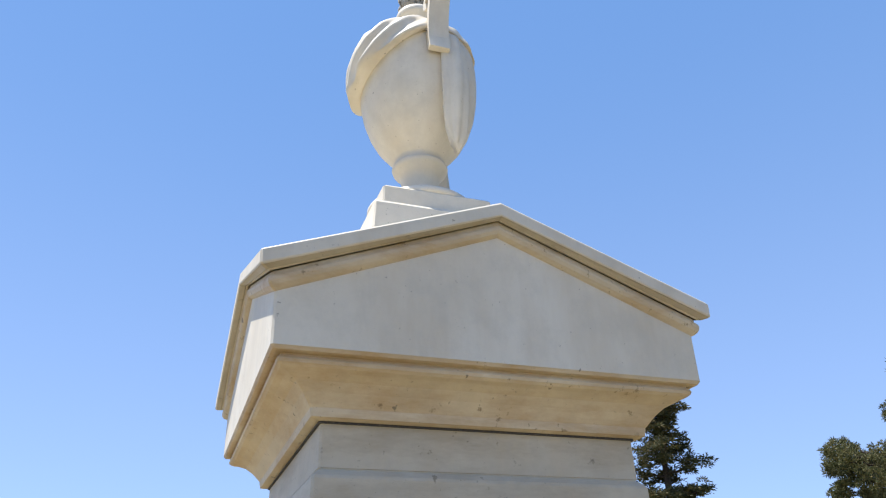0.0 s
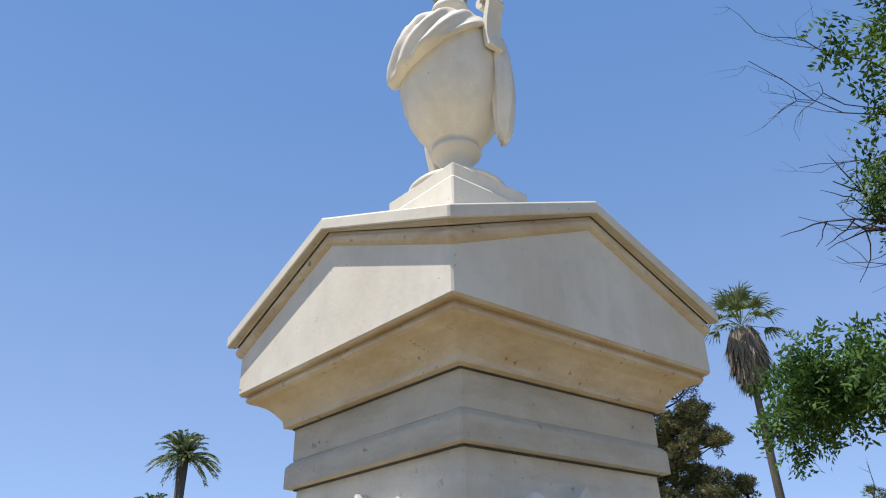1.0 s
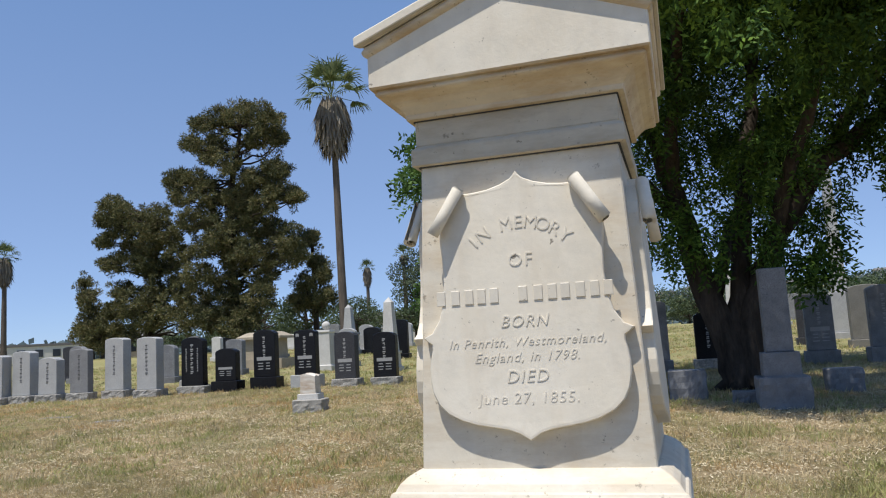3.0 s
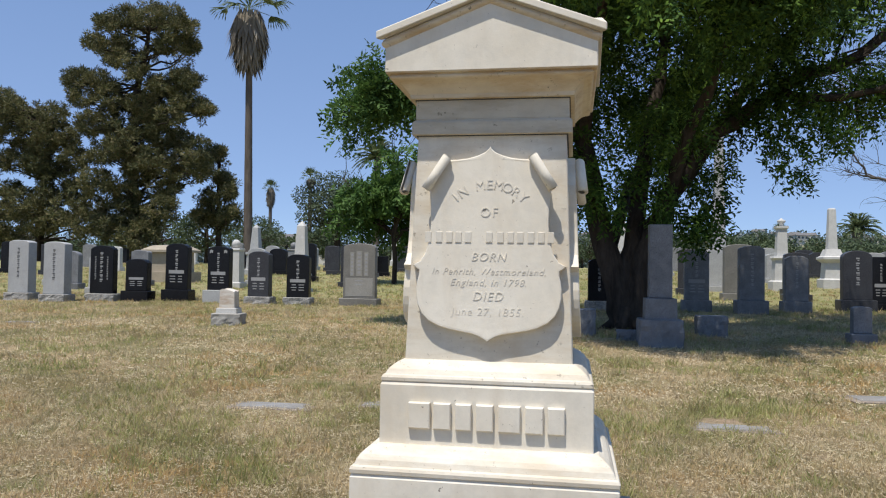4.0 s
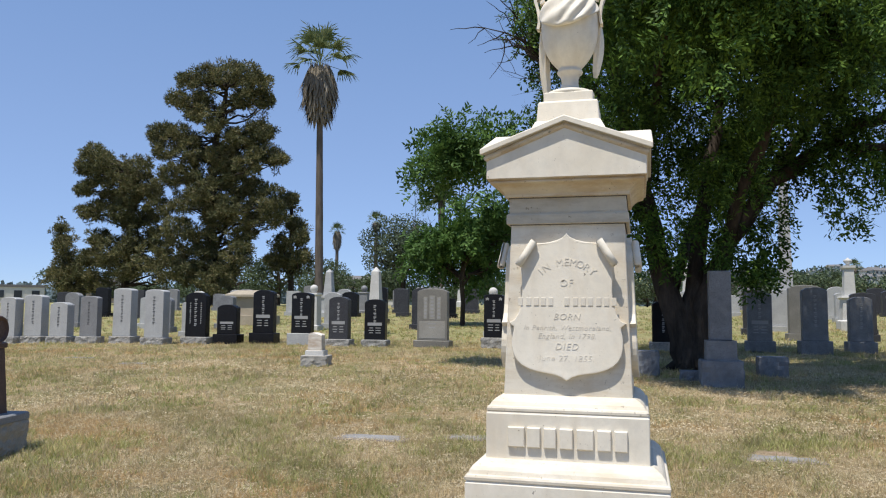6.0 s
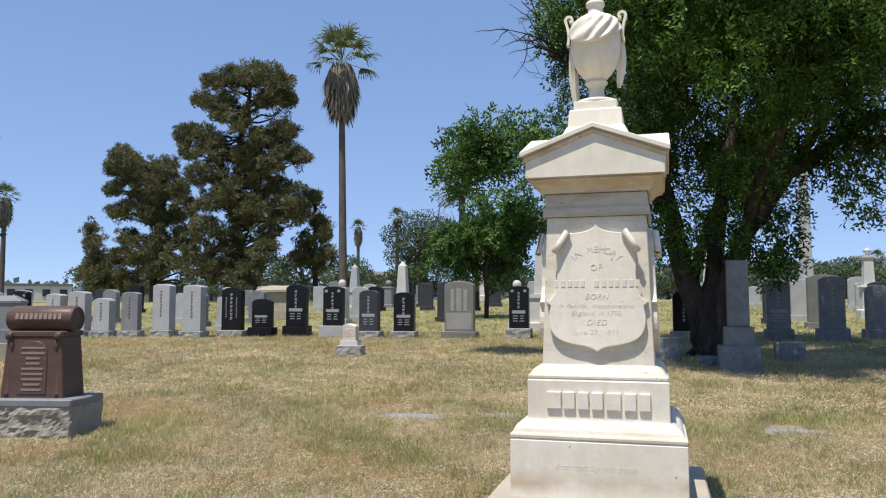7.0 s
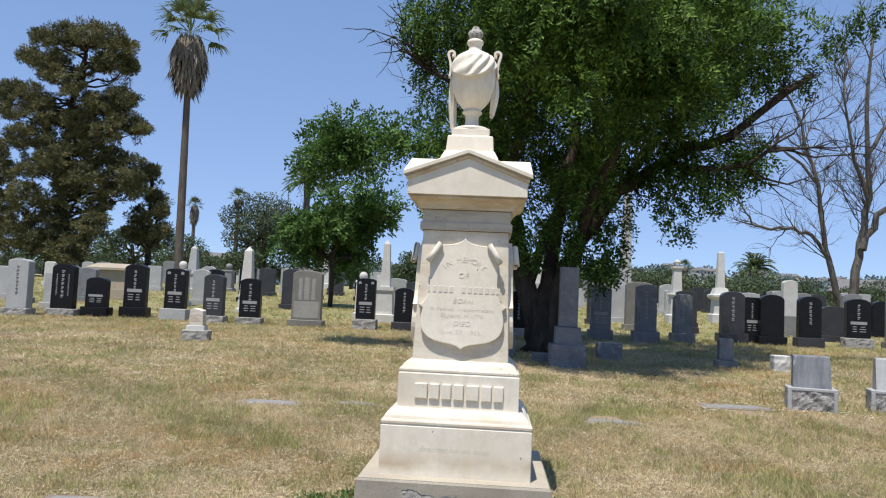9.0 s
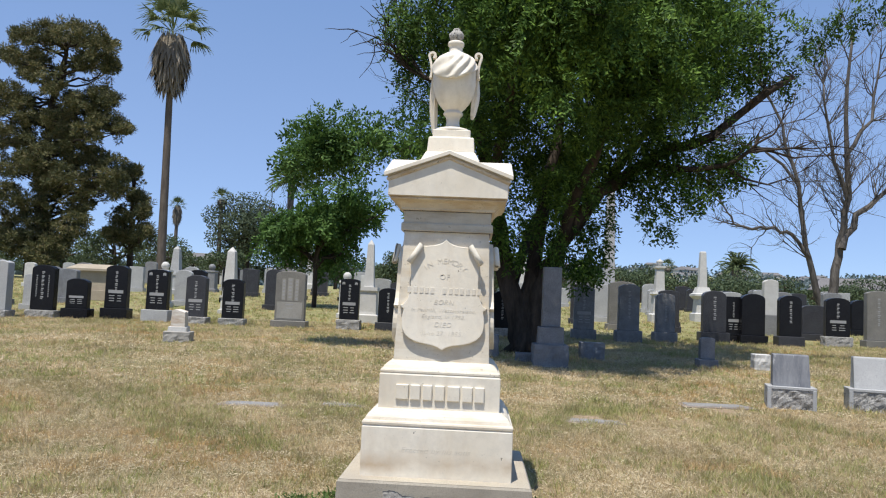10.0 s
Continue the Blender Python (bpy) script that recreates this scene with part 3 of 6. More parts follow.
    # shield panels on the four faces of the die, with rolled upper corners
    half = [(0.0, 1.845), (0.006, 1.835), (0.02, 1.822), (0.05, 1.808), (0.09, 1.797), (0.135, 1.792), (0.175, 1.792), (0.20, 1.765), (0.222, 1.735), (0.236, 1.70), (0.240, 1.66), (0.235, 1.60), (0.233, 1.53), (0.238, 1.47), (0.252, 1.42), (0.275, 1.385), (0.302, 1.372), (0.292, 1.362),
            (0.277, 1.352), (0.276, 1.335), (0.282, 1.31), (0.286, 1.28), (0.285, 1.245), (0.278, 1.21), (0.262, 1.178), (0.235, 1.152), (0.195, 1.132), (0.15, 1.119), (0.10, 1.111), (0.06, 1.104), (0.03, 1.094), (0.0, 1.075)]
    lean = math.atan2(0.033, 0.898)
    for q in range(4):
        turn = Matrix.Rotation(radians(90 * q), 4, "Z")
        def face(bm):
            """From the flat (x, depth, z) of a panel to its leaning face of the die."""
            for v in bm.verts:
                v.co.y += -(0.298 + 0.033 * (1.8947 - v.co.z) / 0.898)
            bm.transform(turn)
            return bm
        outline = half[::-1] + [(-x, z) for x, z in half[1:-1]]
        outline = [(x, z) for x, z in outline][::1]
        bm = bmesh.new()
        loops = []
        for k, y in ((0.010, -0.0330), (0.003, -0.0325), (0.0, -0.029), (0.0, 0.004)):
            loops.append([(x * (1 - k / 0.27), y - (0.004 * max(0.0, (1.30 - z) / 0.2) ** 2 if y < 0 else 0), 1.44 + (z - 1.44) * (1 - k / 0.37)) for x, z in outline])
        rows = [ring(bm, l) for l in loops]
        n = len(outline)
        for a, b in zip(rows, rows[1:]):
            for i in range(n):
                bm.faces.new((a[i], a[(i + 1) % n], b[(i + 1) % n], b[i]))
        cent = [bm.verts.new((0, -0.033 - 0.004 * max(0.0, (1.30 - zc) / 0.2) ** 2, zc)) for zc in (1.845 - (1.845 - 1.075) * i / 16 for i in range(1, 16))]
        # face of the panel: strips from rim to mid line
        m = len(half)
        right = rows[0][:m][::1]
        left = [rows[0][0]] + rows[0][:m - 2:-1]
        for side in (right, left):
            mids = [rows[0][0]] + cent[::-1] + [rows[0][m - 1]]
            j = 0
            for i in range(1, len(side)):
                z = side[i].co.z
                while j < len(mids) - 1 and mids[j + 1].co.z <= z + 0.02 and not (i == len(side) - 1 and j == len(mids) - 1):
                    tri = (side[i - 1], mids[j], mids[j + 1])
                    if len(set(tri)) == 3:
                        try:
                            bm.faces.new(tri)
                        except ValueError:
                            pass
                    j += 1
                tri = (side[i - 1], side[i], mids[j])
                if len(set(tri)) == 3:
                    try:
                        bm.faces.new(tri)
                    except ValueError:
                        pass
        bmesh.ops.recalc_face_normals(bm, faces=bm.faces)
        shield = part("shield_panel", face(bm), M_MARBLE, die, "raised shield-shaped inscription panel" if q == 0 else "")
        for s in (-1, 1):
            # rolled corner: a spiral sheet, seen as a slanting cylinder with a curled end
            a0, a1 = Vector((s * 0.170, -0.046, 1.800)), Vector((s * 0.250, -0.056, 1.672))
            d = (a1 - a0).normalized()
            u = d.cross(Vector((0, 1, 0))).normalized()
            w = d.cross(u)
            prof = []
            for i in range(34):
                t = i / 33
                ang = 0.6 + 8.6 * t
                rad = 0.0245 * (1 - 0.66 * t)
                prof.append((rad * math.cos(ang), rad * math.sin(ang)))
            bm = bmesh.new()
            lo = [[bm.verts.new(a + u * p[0] * k + w * p[1] * k) for p in prof] for a, k in ((a0 - d * 0.006, 0.9), (a0, 1.0), ((a0 + a1) / 2, 0.97), (a1, 1.0))]
            for r0, r1 in zip(lo, lo[1:]):
                for i in range(33):
                    bm.faces.new((r0[i], r0[i + 1], r1[i + 1], r1[i]))
            for end in (lo[0], lo[-1]):
                for i in range(20):
                    if i + 13 < 34:
                        try:
                            bm.faces.new((end[i], end[i + 1], end[min(33, i + 14)], end[min(33, i + 13)]))
                        except ValueError:
                            pass
            part("scroll", face(bm), M_MARBLE, shield, "", True)
        if q == 0:
            def line(body, size, z, x=0.0, shear=0.0, depth=0.0016, turn_by=0.0, squeeze=1.0):
                bm = text_bm(body, size, depth, shear)
                bm.transform(Matrix.Diagonal((squeeze, 1, 1, 1)))
                bm.transform(Matrix.Translation((x, -0.0335 - 0.004 * max(0.0, (1.30 - z) / 0.2) ** 2, z)) @ Matrix.Rotation(turn_by, 4, "Y"))
                tagged(part("inscription", face(bm), M_LETTER, shield), kind="stuff")
            arc = "IN MEMORY"
            for i, ch in enumerate(arc):
                if ch != " ":
                    a = radians((i - 4.0) * 10.2)
                    line(ch, 0.055, 1.485 + 0.205 * math.cos(a), 0.205 * math.sin(a), turn_by=a)
            line("OF", 0.054, 1.580)
            # a name, one plain bar for each letter
            for x in (-0.222, -0.178, -0.137, -0.100, -0.062, 0.022, 0.066, 0.106, 0.143, 0.185, 0.225, 0.262):
                bm = bmesh.new()
                skin(bm, [[(x - 0.02 + sx * (0.0125 - e), y, 1.483 + sz * (0.021 - e)) for sx, sz in ((-1, -1), (1, -1), (1, 1), (-1, 1))] for y, e in ((-0.031, 0), (-0.0352, 0), (-0.0360, 0.0015))], False, True)
                part("name_bar", face(bm), M_LETTER, shield)
            line("BORN", 0.047, 1.405, shear=0.25)
            line("In Penrith, Westmoreland,", 0.037, 1.348, shear=0.3, depth=0.0009)
            line("England, in 1798.", 0.039, 1.305, shear=0.3, depth=0.0009)
            line("DIED", 0.050, 1.250, shear=0.2)
            line("June 27, 1855.", 0.044, 1.190, shear=0.12, depth=0.0009)
    for x, w in ((-0.252, 0.098), (-0.163, 0.080), (-0.080, 0.074), (0.002, 0.078), (0.096, 0.096), (0.190, 0.080), (0.272, 0.076)):
        bm = bmesh.new()
        skin(bm, [[(x + sx * (w / 2 - 0.006 - e), y, 0.790 + sz * (0.050 - e)) for sx, sz in ((-1, -1), (1, -1), (1, 1), (-1, 1))] for y, e in ((-0.405, 0), (-0.425, 0), (-0.429, 0.004))], False, True)
        part("family_name_bar", bm, M_MARBLE, middle)
    bm = text_bm("Erected by his sons.", 0.052, 0.0007, 0.35)
    bm.transform(Matrix.Translation((0, -0.5035, 0.420)))
    tagged(part("inscription", bm, M_LETTER, lower), kind="stuff")


build_monument()


# ---- headstones ----
def top_outline(w, h, top):
    """Front outline of a tablet, counter-clockwise from its lower left corner."""
    a = w / 2
    if top == "flat":
        return [(-a, 0), (a, 0), (a * 0.98, h), (-a * 0.98, h)]
    if top == "shoulder":
        arc = [(a * 0.80 * math.cos(radians(t)), h - 0.07 * w - 0.02 + (0.07 * w + 0.02) * math.sin(radians(t))) for t in range(10, 171, 16)]
        return [(-a, 0), (a, 0), (a, h - 0.15 * w), (a * 0.92, h - 0.13 * w), (a * 0.88, h - 0.09 * w)] + arc + [(-a * 0.88, h - 0.09 * w), (-a * 0.92, h - 0.13 * w), (-a, h - 0.15 * w)]
    rise_by = 0.24 * w if top == "dome" else 0.12 * w
    return [(-a, 0), (a, 0)] + [(a * math.cos(radians(t)), h - rise_by + rise_by * math.sin(radians(t))) for t in range(0, 181, 15)]


def bars_bm(w, h, y, cols, seed, plaque=False, stars=False):
    """Writing that cannot be read, as rows of small plain bars."""
    rnd = random.Random(seed)
    bm = bmesh.new()
    def bar(x, z, bw, bh):
        skin(bm, [[(x + sx * bw / 2, yy, z + sz * bh / 2) for sx, sz in ((-1, -1), (1, -1), (1, 1), (-1, 1))] for yy in (y + 0.002, y - 0.003)], False, True)
    for c in range(cols):
        x = (c - (cols - 1) / 2) * w * 0.26
        size = w * (0.13 if c == (cols - 1) / 2 else 0.07)
        z = h * 0.84 - (0 if c == (cols - 1) / 2 else h * 0.08)
        end = h * (0.46 if plaque else 0.28)
        while z > end:
            bar(x, z, size * rnd.uniform(0.7, 1.0), size * 0.42)
            bar(x + rnd.uniform(-0.2, 0.2) * size, z - size * 0.55, size * rnd.uniform(0.4, 0.9), size * 0.25)
            z -= size * 1.35
    if plaque:
        bar(0, h * 0.385, w * 0.68, h * 0.075)
        for z in (0.29, 0.23, 0.17):
            bar(-w * 0.17, h * z, w * rnd.uniform(0.16, 0.26), h * 0.018)
            bar(w * 0.17, h * z, w * rnd.uniform(0.16, 0.26), h * 0.018)
    if stars:
        for s in (-1, 1):
            for t in range(3):
                bar(s * w * 0.33 + (t - 1) * w * 0.05, h * (0.88 + 0.012 * (t % 2)), w * 0.045, w * 0.12)
    return bm


def rough_block(sx, sy, z0, z1, seed, cuts=4, relief=0.022):
    """A rock-faced block."""
    bm = box(sx, sy, z0, z1, c=0.012)
    bmesh.ops.subdivide_edges(bm, edges=[e for e in bm.edges if e.calc_length() > 0.1], cuts=cuts, use_grid_fill=True)
    for v in bm.verts:
        if z0 + 0.005 < v.co.z < z1 - 0.02:
            k = relief * noise.noise(v.co * 9 + Vector((seed, 0, 0))) + 0.6 * relief * noise.noise(v.co * 25)
            d = Vector((v.co.x / sx, v.co.y / sy, 0))
            v.co += d.normalized() * k
    return bm


def headstone(x, y, w, h, mat, label, top="shoulder", depth=0.22, base=None, base_h=0.17, base_mat=M_ROUGH, cols=1, plaque=False, stars=False, seed=0, turn=0.0, bars=M_BARS, group="upright headstones in rows"):
    t = thing("headstone", (x, y, rise(x, y) - 0.02), label, "headstone", group, turn)
    bw = base or w + 0.11
    if base_mat in (M_ROUGH,):
        part("base", rough_block(bw, depth + 0.16, 0, base_h + 0.02, seed), base_mat, t, "rock-faced base")
    else:
        part("base", box(bw, depth + 0.16, 0, base_h + 0.02, c=0.01), base_mat, t)
    bm = slab_of([(a, b + base_h + 0.02) for a, b in top_outline(w, h - base_h, top)], -depth / 2, depth / 2, 0.012)
    body = part("tablet", bm, mat, t)
    if cols or plaque:
        bm = bars_bm(w, h - base_h, -depth / 2, cols, seed, plaque, stars)
        bm.transform(Matrix.Translation((0, 0, base_h + 0.02)))
        tagged(part("inscription", bm, bars, body), kind="stuff")
    return t


# front row facing the monument, from the far left end to the right
BLACK, GREYL, PALE = "polished black granite headstone on a rock-faced base", "grey granite headstone with arched top", "pale grey granite headstone with arched top"
for i, (x, y, w, h, mat, label, top, opts) in enumerate((
    (-22.9, 11.9, 0.56, 1.03, M_PALE, PALE, "dome", dict(cols=1, bars=M_BARS_DARK)),
    (-23.9, 12.0, 0.56, 1.05, M_CHARCOAL, BLACK, "low", dict(cols=1)),
    (-17.5, 11.95, 0.58, 1.26, M_GREY, GREYL, "dome", dict(cols=1, plaque=True, bars=M_BARS_DARK)),
    (-16.65, 12.05, 0.55, 1.27, M_BLACK, BLACK, "low", dict(cols=1, plaque=True, stars=True)),
    (-15.5, 12.1, 0.52, 1.18, M_PALE, PALE, "low", dict(cols=1, bars=M_BARS_DARK)),
    (-14.95, 12.35, 0.57, 1.24, M_PALE, PALE, "low", dict(cols=1, bars=M_BARS_DARK)),
    (-14.2, 12.4, 0.56, 1.05, M_PALE, "small pale granite headstone with stepped shoulders", "shoulder", dict(cols=1, bars=M_BARS_DARK)),
    (-13.4, 12.5, 0.56, 1.21, M_GREY, GREYL, "low", dict(cols=1, bars=M_BARS_DARK)),
    (-12.6, 12.8, 0.58, 1.41, M_PALE, "tall pale granite headstone with column of carving", "low", dict(cols=1, bars=M_BARS_DARK)),
    (-11.48, 12.55, 0.58, 1.38, M_PALE, "tall pale granite headstone with column of carving", "low", dict(cols=1, bars=M_BARS_DARK)),
    (-10.6, 13.0, 0.66, 1.30, M_BLACK, BLACK, "shoulder", dict(cols=3, base=0.82)),
    (-9.8, 13.15, 0.62, 0.99, M_BLACK, "low black granite headstone on polished base", "shoulder", dict(cols=0, plaque=True, base_mat=M_BLACK, base=0.78, base_h=0.24)),
    (-8.92, 13.4, 0.64, 1.36, M_BLACK, "tall polished black granite headstone on black base", "shoulder", dict(cols=1, plaque=True, base_mat=M_BLACK, base=0.78, base_h=0.27)),
    (-7.84, 13.35, 0.61, 1.30, M_BLACK, "black granite headstone with two carved stars on pale base", "low", dict(cols=1, plaque=True, stars=True, base_mat=M_PALE, base=0.78, base_h=0.28)),
    (-6.8, 13.25, 0.58, 1.20, M_CHARCOAL, "charcoal granite headstone on a rock-faced base", "shoulder", dict(cols=1, plaque=True, base_h=0.16)),
    (-5.86, 13.25, 0.59, 1.14, M_BLACK, BLACK, "shoulder", dict(cols=1, plaque=True, base_h=0.16)),
    (-4.44, 13.35, 0.84, 1.40, M_FAMILY, "broad warm grey family headstone with three carved columns", "low", dict(cols=0, base_mat=M_FAMILY, base=1.0, base_h=0.16)),
    (-2.97, 13.5, 0.54, 1.27, M_BLACK, "black granite headstone with two carved stars on pale base", "low", dict(cols=1, plaque=True, stars=True, base_h=0.24)),
    (-2.0, 13.65, 0.56, 1.07, M_BLACK, BLACK, "dome", dict(cols=1, base_mat=M_CHARCOAL, base_h=0.2)),
    (-0.12, 13.4, 0.58, 1.40, M_DARKGREY, "dark grey granite headstone in tree shade", "low", dict(cols=1, base_mat=M_DARKGREY, base_h=0.22)),
    (0.88, 13.6, 0.52, 1.12, M_BLACK, BLACK, "shoulder", dict(cols=1, base_h=0.2)),
    (2.95, 13.85, 0.54, 1.31, M_DARKGREY, "dark grey granite headstone in tree shade", "low", dict(cols=1, plaque=True, base_mat=M_DARKGREY, base_h=0.24)),
    (4.02, 13.6, 0.54, 1.43, M_DARKGREY, "tall dark grey granite headstone in tree shade", "shoulder", dict(cols=1, base_mat=M_DARKGREY, base=0.68, base_h=0.28)),
    (5.04, 14.1, 0.50, 1.22, M_DARKGREY, "dark grey granite headstone in tree shade", "shoulder", dict(cols=1, base_mat=M_DARKGREY, base_h=0.24)),
    (6.42, 14.6, 0.64, 1.34, M_CHARCOAL, "charcoal granite headstone with arched top", "dome", dict(cols=1, base_mat=M_CHARCOAL, base=0.80, base_h=0.26)),
    (7.02, 14.95, 0.42, 1.20, M_BLACK, BLACK, "flat", dict(cols=1, plaque=True, base_mat=M_BLACK)),
    (7.45, 14.7, 0.64, 1.30, M_BLACK, BLACK, "dome", dict(cols=0, base_mat=M_BLACK, base=0.76, base_h=0.22)),
    (8.36, 14.6, 0.60, 1.30, M_BLACK, BLACK, "dome", dict(cols=1, base_mat=M_CHARCOAL, base_h=0.24)),
    (9.75, 15.0, 0.64, 1.28, M_BLACK, BLACK, "shoulder", dict(cols=1, plaque=True, base_h=0.26)),
    (10.95, 15.3, 0.66, 1.50, M_FAMILY, "broad grey granite headstone beside the row", "low", dict(cols=1, base_mat=M_FAMILY, base_h=0.18)),
)):
    rnd = random.Random(i)
    slim = 0.89 if x < 0 else 0.94
    w, opts = w * slim, {**opts, **({"base": opts["base"] * slim} if "base" in opts else {})}
    stone_ob = headstone(x, y, w, h, mat, label, top, seed=i, turn=rnd.uniform(-3, 3) + 4.0 * (x < -11), depth=0.20 + 0.1 * (mat is M_PALE), **opts)
    if "three carved columns" in label:
        # dressed pale strips with bars of carving, over a wide dressed panel
        for px, pw, z0, z1 in ((-0.165, 0.095, 0.68, 1.22), (0.0, 0.135, 0.68, 1.25), (0.165, 0.095, 0.68, 1.22), (0.0, 0.64, 0.23, 0.64)):
            bm = box(pw, 0.012, z0, z1, c=0.002)
            bm.transform(Matrix.Translation((px, -0.098, 0)))
            panel = part("panel", bm, M_STRIP, stone_ob, "pale dressed strip")
            bm = bmesh.new()
            for k in range(6 if pw < 0.5 else 2):
                bw, bz = (pw * 0.55, z1 - 0.06 - k * 0.085) if pw < 0.5 else (0.20 - 0.04 * k, z1 - 0.06 - k * 0.09)
                bh = 0.026 if pw < 0.5 else 0.010
                skin(bm, [[(px + sx * bw / 2, yy, bz + sz * bh) for sx, sz in ((-1, -1), (1, -1), (1, 1), (-1, 1))] for yy in (-0.102, -0.1065)], False, True)
            tagged(part("inscription", bm, M_BARS, panel), kind="stuff")

# behind the first row
SMALL = "weathered headstone in a back row"
rnd = random.Random(8)
for x, y, w, h, mat, top in ((-13.0, 18.5, 0.6, 1.1, M_DARKGREY, "low"), (-9.6, 19.5, 0.55, 1.2, M_PALE, "dome"), (-12.0, 14.9, 0.5, 1.0, M_PALE, "low"), (-14.0, 16.5, 0.6, 1.1, M_DARKGREY, "dome"), (-15.6, 18.0, 0.6, 1.05, M_PALE, "low"), (-18.6, 18.0, 0.6, 1.2, M_GREY, "dome"),
        (-19.8, 19.0, 0.6, 1.2, M_CHARCOAL, "low"), (-21.5, 17.0, 0.6, 1.2, M_PALE, "low"), (-25.5, 15.0, 0.6, 1.15, M_GREY, "dome"), (-27.0, 17.5, 0.6, 1.2, M_CHARCOAL, "low"), (-28.8, 18.0, 0.6, 1.2, M_GREY, "dome"), (-20.4, 24.0, 0.6, 1.2, M_CHARCOAL, "flat"), (-23.0, 25.0, 0.7, 1.3, M_BLACK, "low"),
        (-9.0, 22.5, 0.6, 1.35, M_BLACK, "low"), (-6.5, 19.5, 0.62, 1.35, M_CHARCOAL, "dome"), (-7.9, 26.0, 1.0, 1.35, M_GREY, "low"), (-3.6, 24.5, 0.8, 1.1, M_PALE, "low"), (-4.6, 30.0, 0.6, 0.9, M_PALE, "dome"), (-2.3, 19.2, 0.6, 1.1, M_CHARCOAL, "low"), (-1.3, 21.2, 0.6, 1.2, M_PALE, "dome"),
        (1.9, 23.0, 0.6, 1.2, M_PALE, "dome"), (3.6, 19.5, 0.6, 1.3, M_CHARCOAL, "low"), (4.6, 21.0, 0.6, 1.3, M_PALE, "low"), (4.6, 17.6, 0.8, 1.45, M_FAMILY, "low"), (6.0, 17.6, 0.6, 1.25, M_CHARCOAL, "low"), (6.6, 20.0, 0.6, 1.2, M_CHARCOAL, "dome"), (8.3, 19.0, 0.6, 1.25, M_PALE, "low"),
        (10.0, 17.0, 0.7, 1.0, M_CHARCOAL, "low"), (10.5, 20.5, 0.6, 1.3, M_GREY, "dome"), (11.6, 22.0, 0.6, 1.25, M_CHARCOAL, "low"), (12.8, 20.0, 0.6, 1.15, M_BLACK, "dome"), (13.7, 24.0, 0.7, 1.3, M_GREY, "low"), (15.5, 21.0, 0.6, 1.2, M_CHARCOAL, "low"), (17.0, 25.0, 0.7, 1.2, M_GREY, "dome"),
        (-31.0, 22.0, 0.6, 1.2, M_PALE, "low"), (-34.0, 20.0, 0.6, 1.2, M_GREY, "low"), (-17.0, 27.0, 0.6, 1.2, M_GREY, "low"), (-12.6, 28.0, 0.6, 1.2, M_PALE, "dome"), (-10.9, 31.0, 0.6, 1.2, M_CHARCOAL, "low"), (-6.0, 35.0, 0.8, 1.2, M_PALE, "low"), (-1.0, 32.0, 0.7, 1.2, M_GREY, "dome"),
        (3.2, 30.0, 0.7, 1.2, M_PALE, "low"), (5.5, 33.0, 0.7, 1.2, M_GREY, "low"), (8.0, 29.0, 0.7, 1.3, M_PALE, "dome"), (10.5, 33.0, 0.7, 1.2, M_CHARCOAL, "low"), (14.0, 32.0, 0.7, 1.2, M_PALE, "low"), (18.0, 34.0, 0.7, 1.2, M_GREY, "low")):
    headstone(x, y, w, h, mat, SMALL, top, seed=int(x * 7), turn=rnd.uniform(-5, 5), cols=0, base_mat=mat, group="back rows of headstones")

# far rows, small and close-set
rnd = random.Random(23)
for row, (x0, x1, y) in enumerate(((-21.0, -5.0, 27.5), (-24.0, -3.0, 32.0), (-26.0, -2.0, 37.0), (3.0, 20.0, 26.5), (4.0, 24.0, 31.0), (2.5, 28.0, 37.0))):
    x = x0 + rnd.uniform(0, 1)
    while x < x1:
        mat = rnd.choice((M_PALE, M_GREY, M_OLD, M_CHARCOAL, M_BLACK, M_DARKGREY))
        headstone(x, y + rnd.uniform(-0.7, 0.7), rnd.uniform(0.45, 0.75), rnd.uniform(0.8, 1.3), mat, "small headstone among the far graves", rnd.choice(("low", "dome", "flat", "shoulder")), seed=int(x * 9), turn=rnd.uniform(-6, 6), cols=0, base_mat=mat, group="far rows of headstones")
        x += rnd.uniform(1.4, 3.2)


def obelisk(x, y, ped_w, ped_h, shaft_w, top_z, mat, label, tip=0.14, name="obelisk"):
    t = thing(name, (x, y, rise(x, y) - 0.02), label, "obelisk", "obelisks among the graves")
    p = ped_w / 2
    part("pedestal", stack([(p * 1.25, 0), (p * 1.25, ped_h * 0.22), (p * 1.05, ped_h * 0.25), (p, ped_h * 0.32), (p * 0.95, ped_h * 0.85), (p * 1.1, ped_h * 0.9), (p * 1.08, ped_h)]), mat, t)
    s = shaft_w / 2
    part("shaft", stack([(s * 1.05, ped_h), (s, ped_h + 0.03), (s * 0.62, top_z - tip), (s * 0.05, top_z)]), mat, t)
    return t


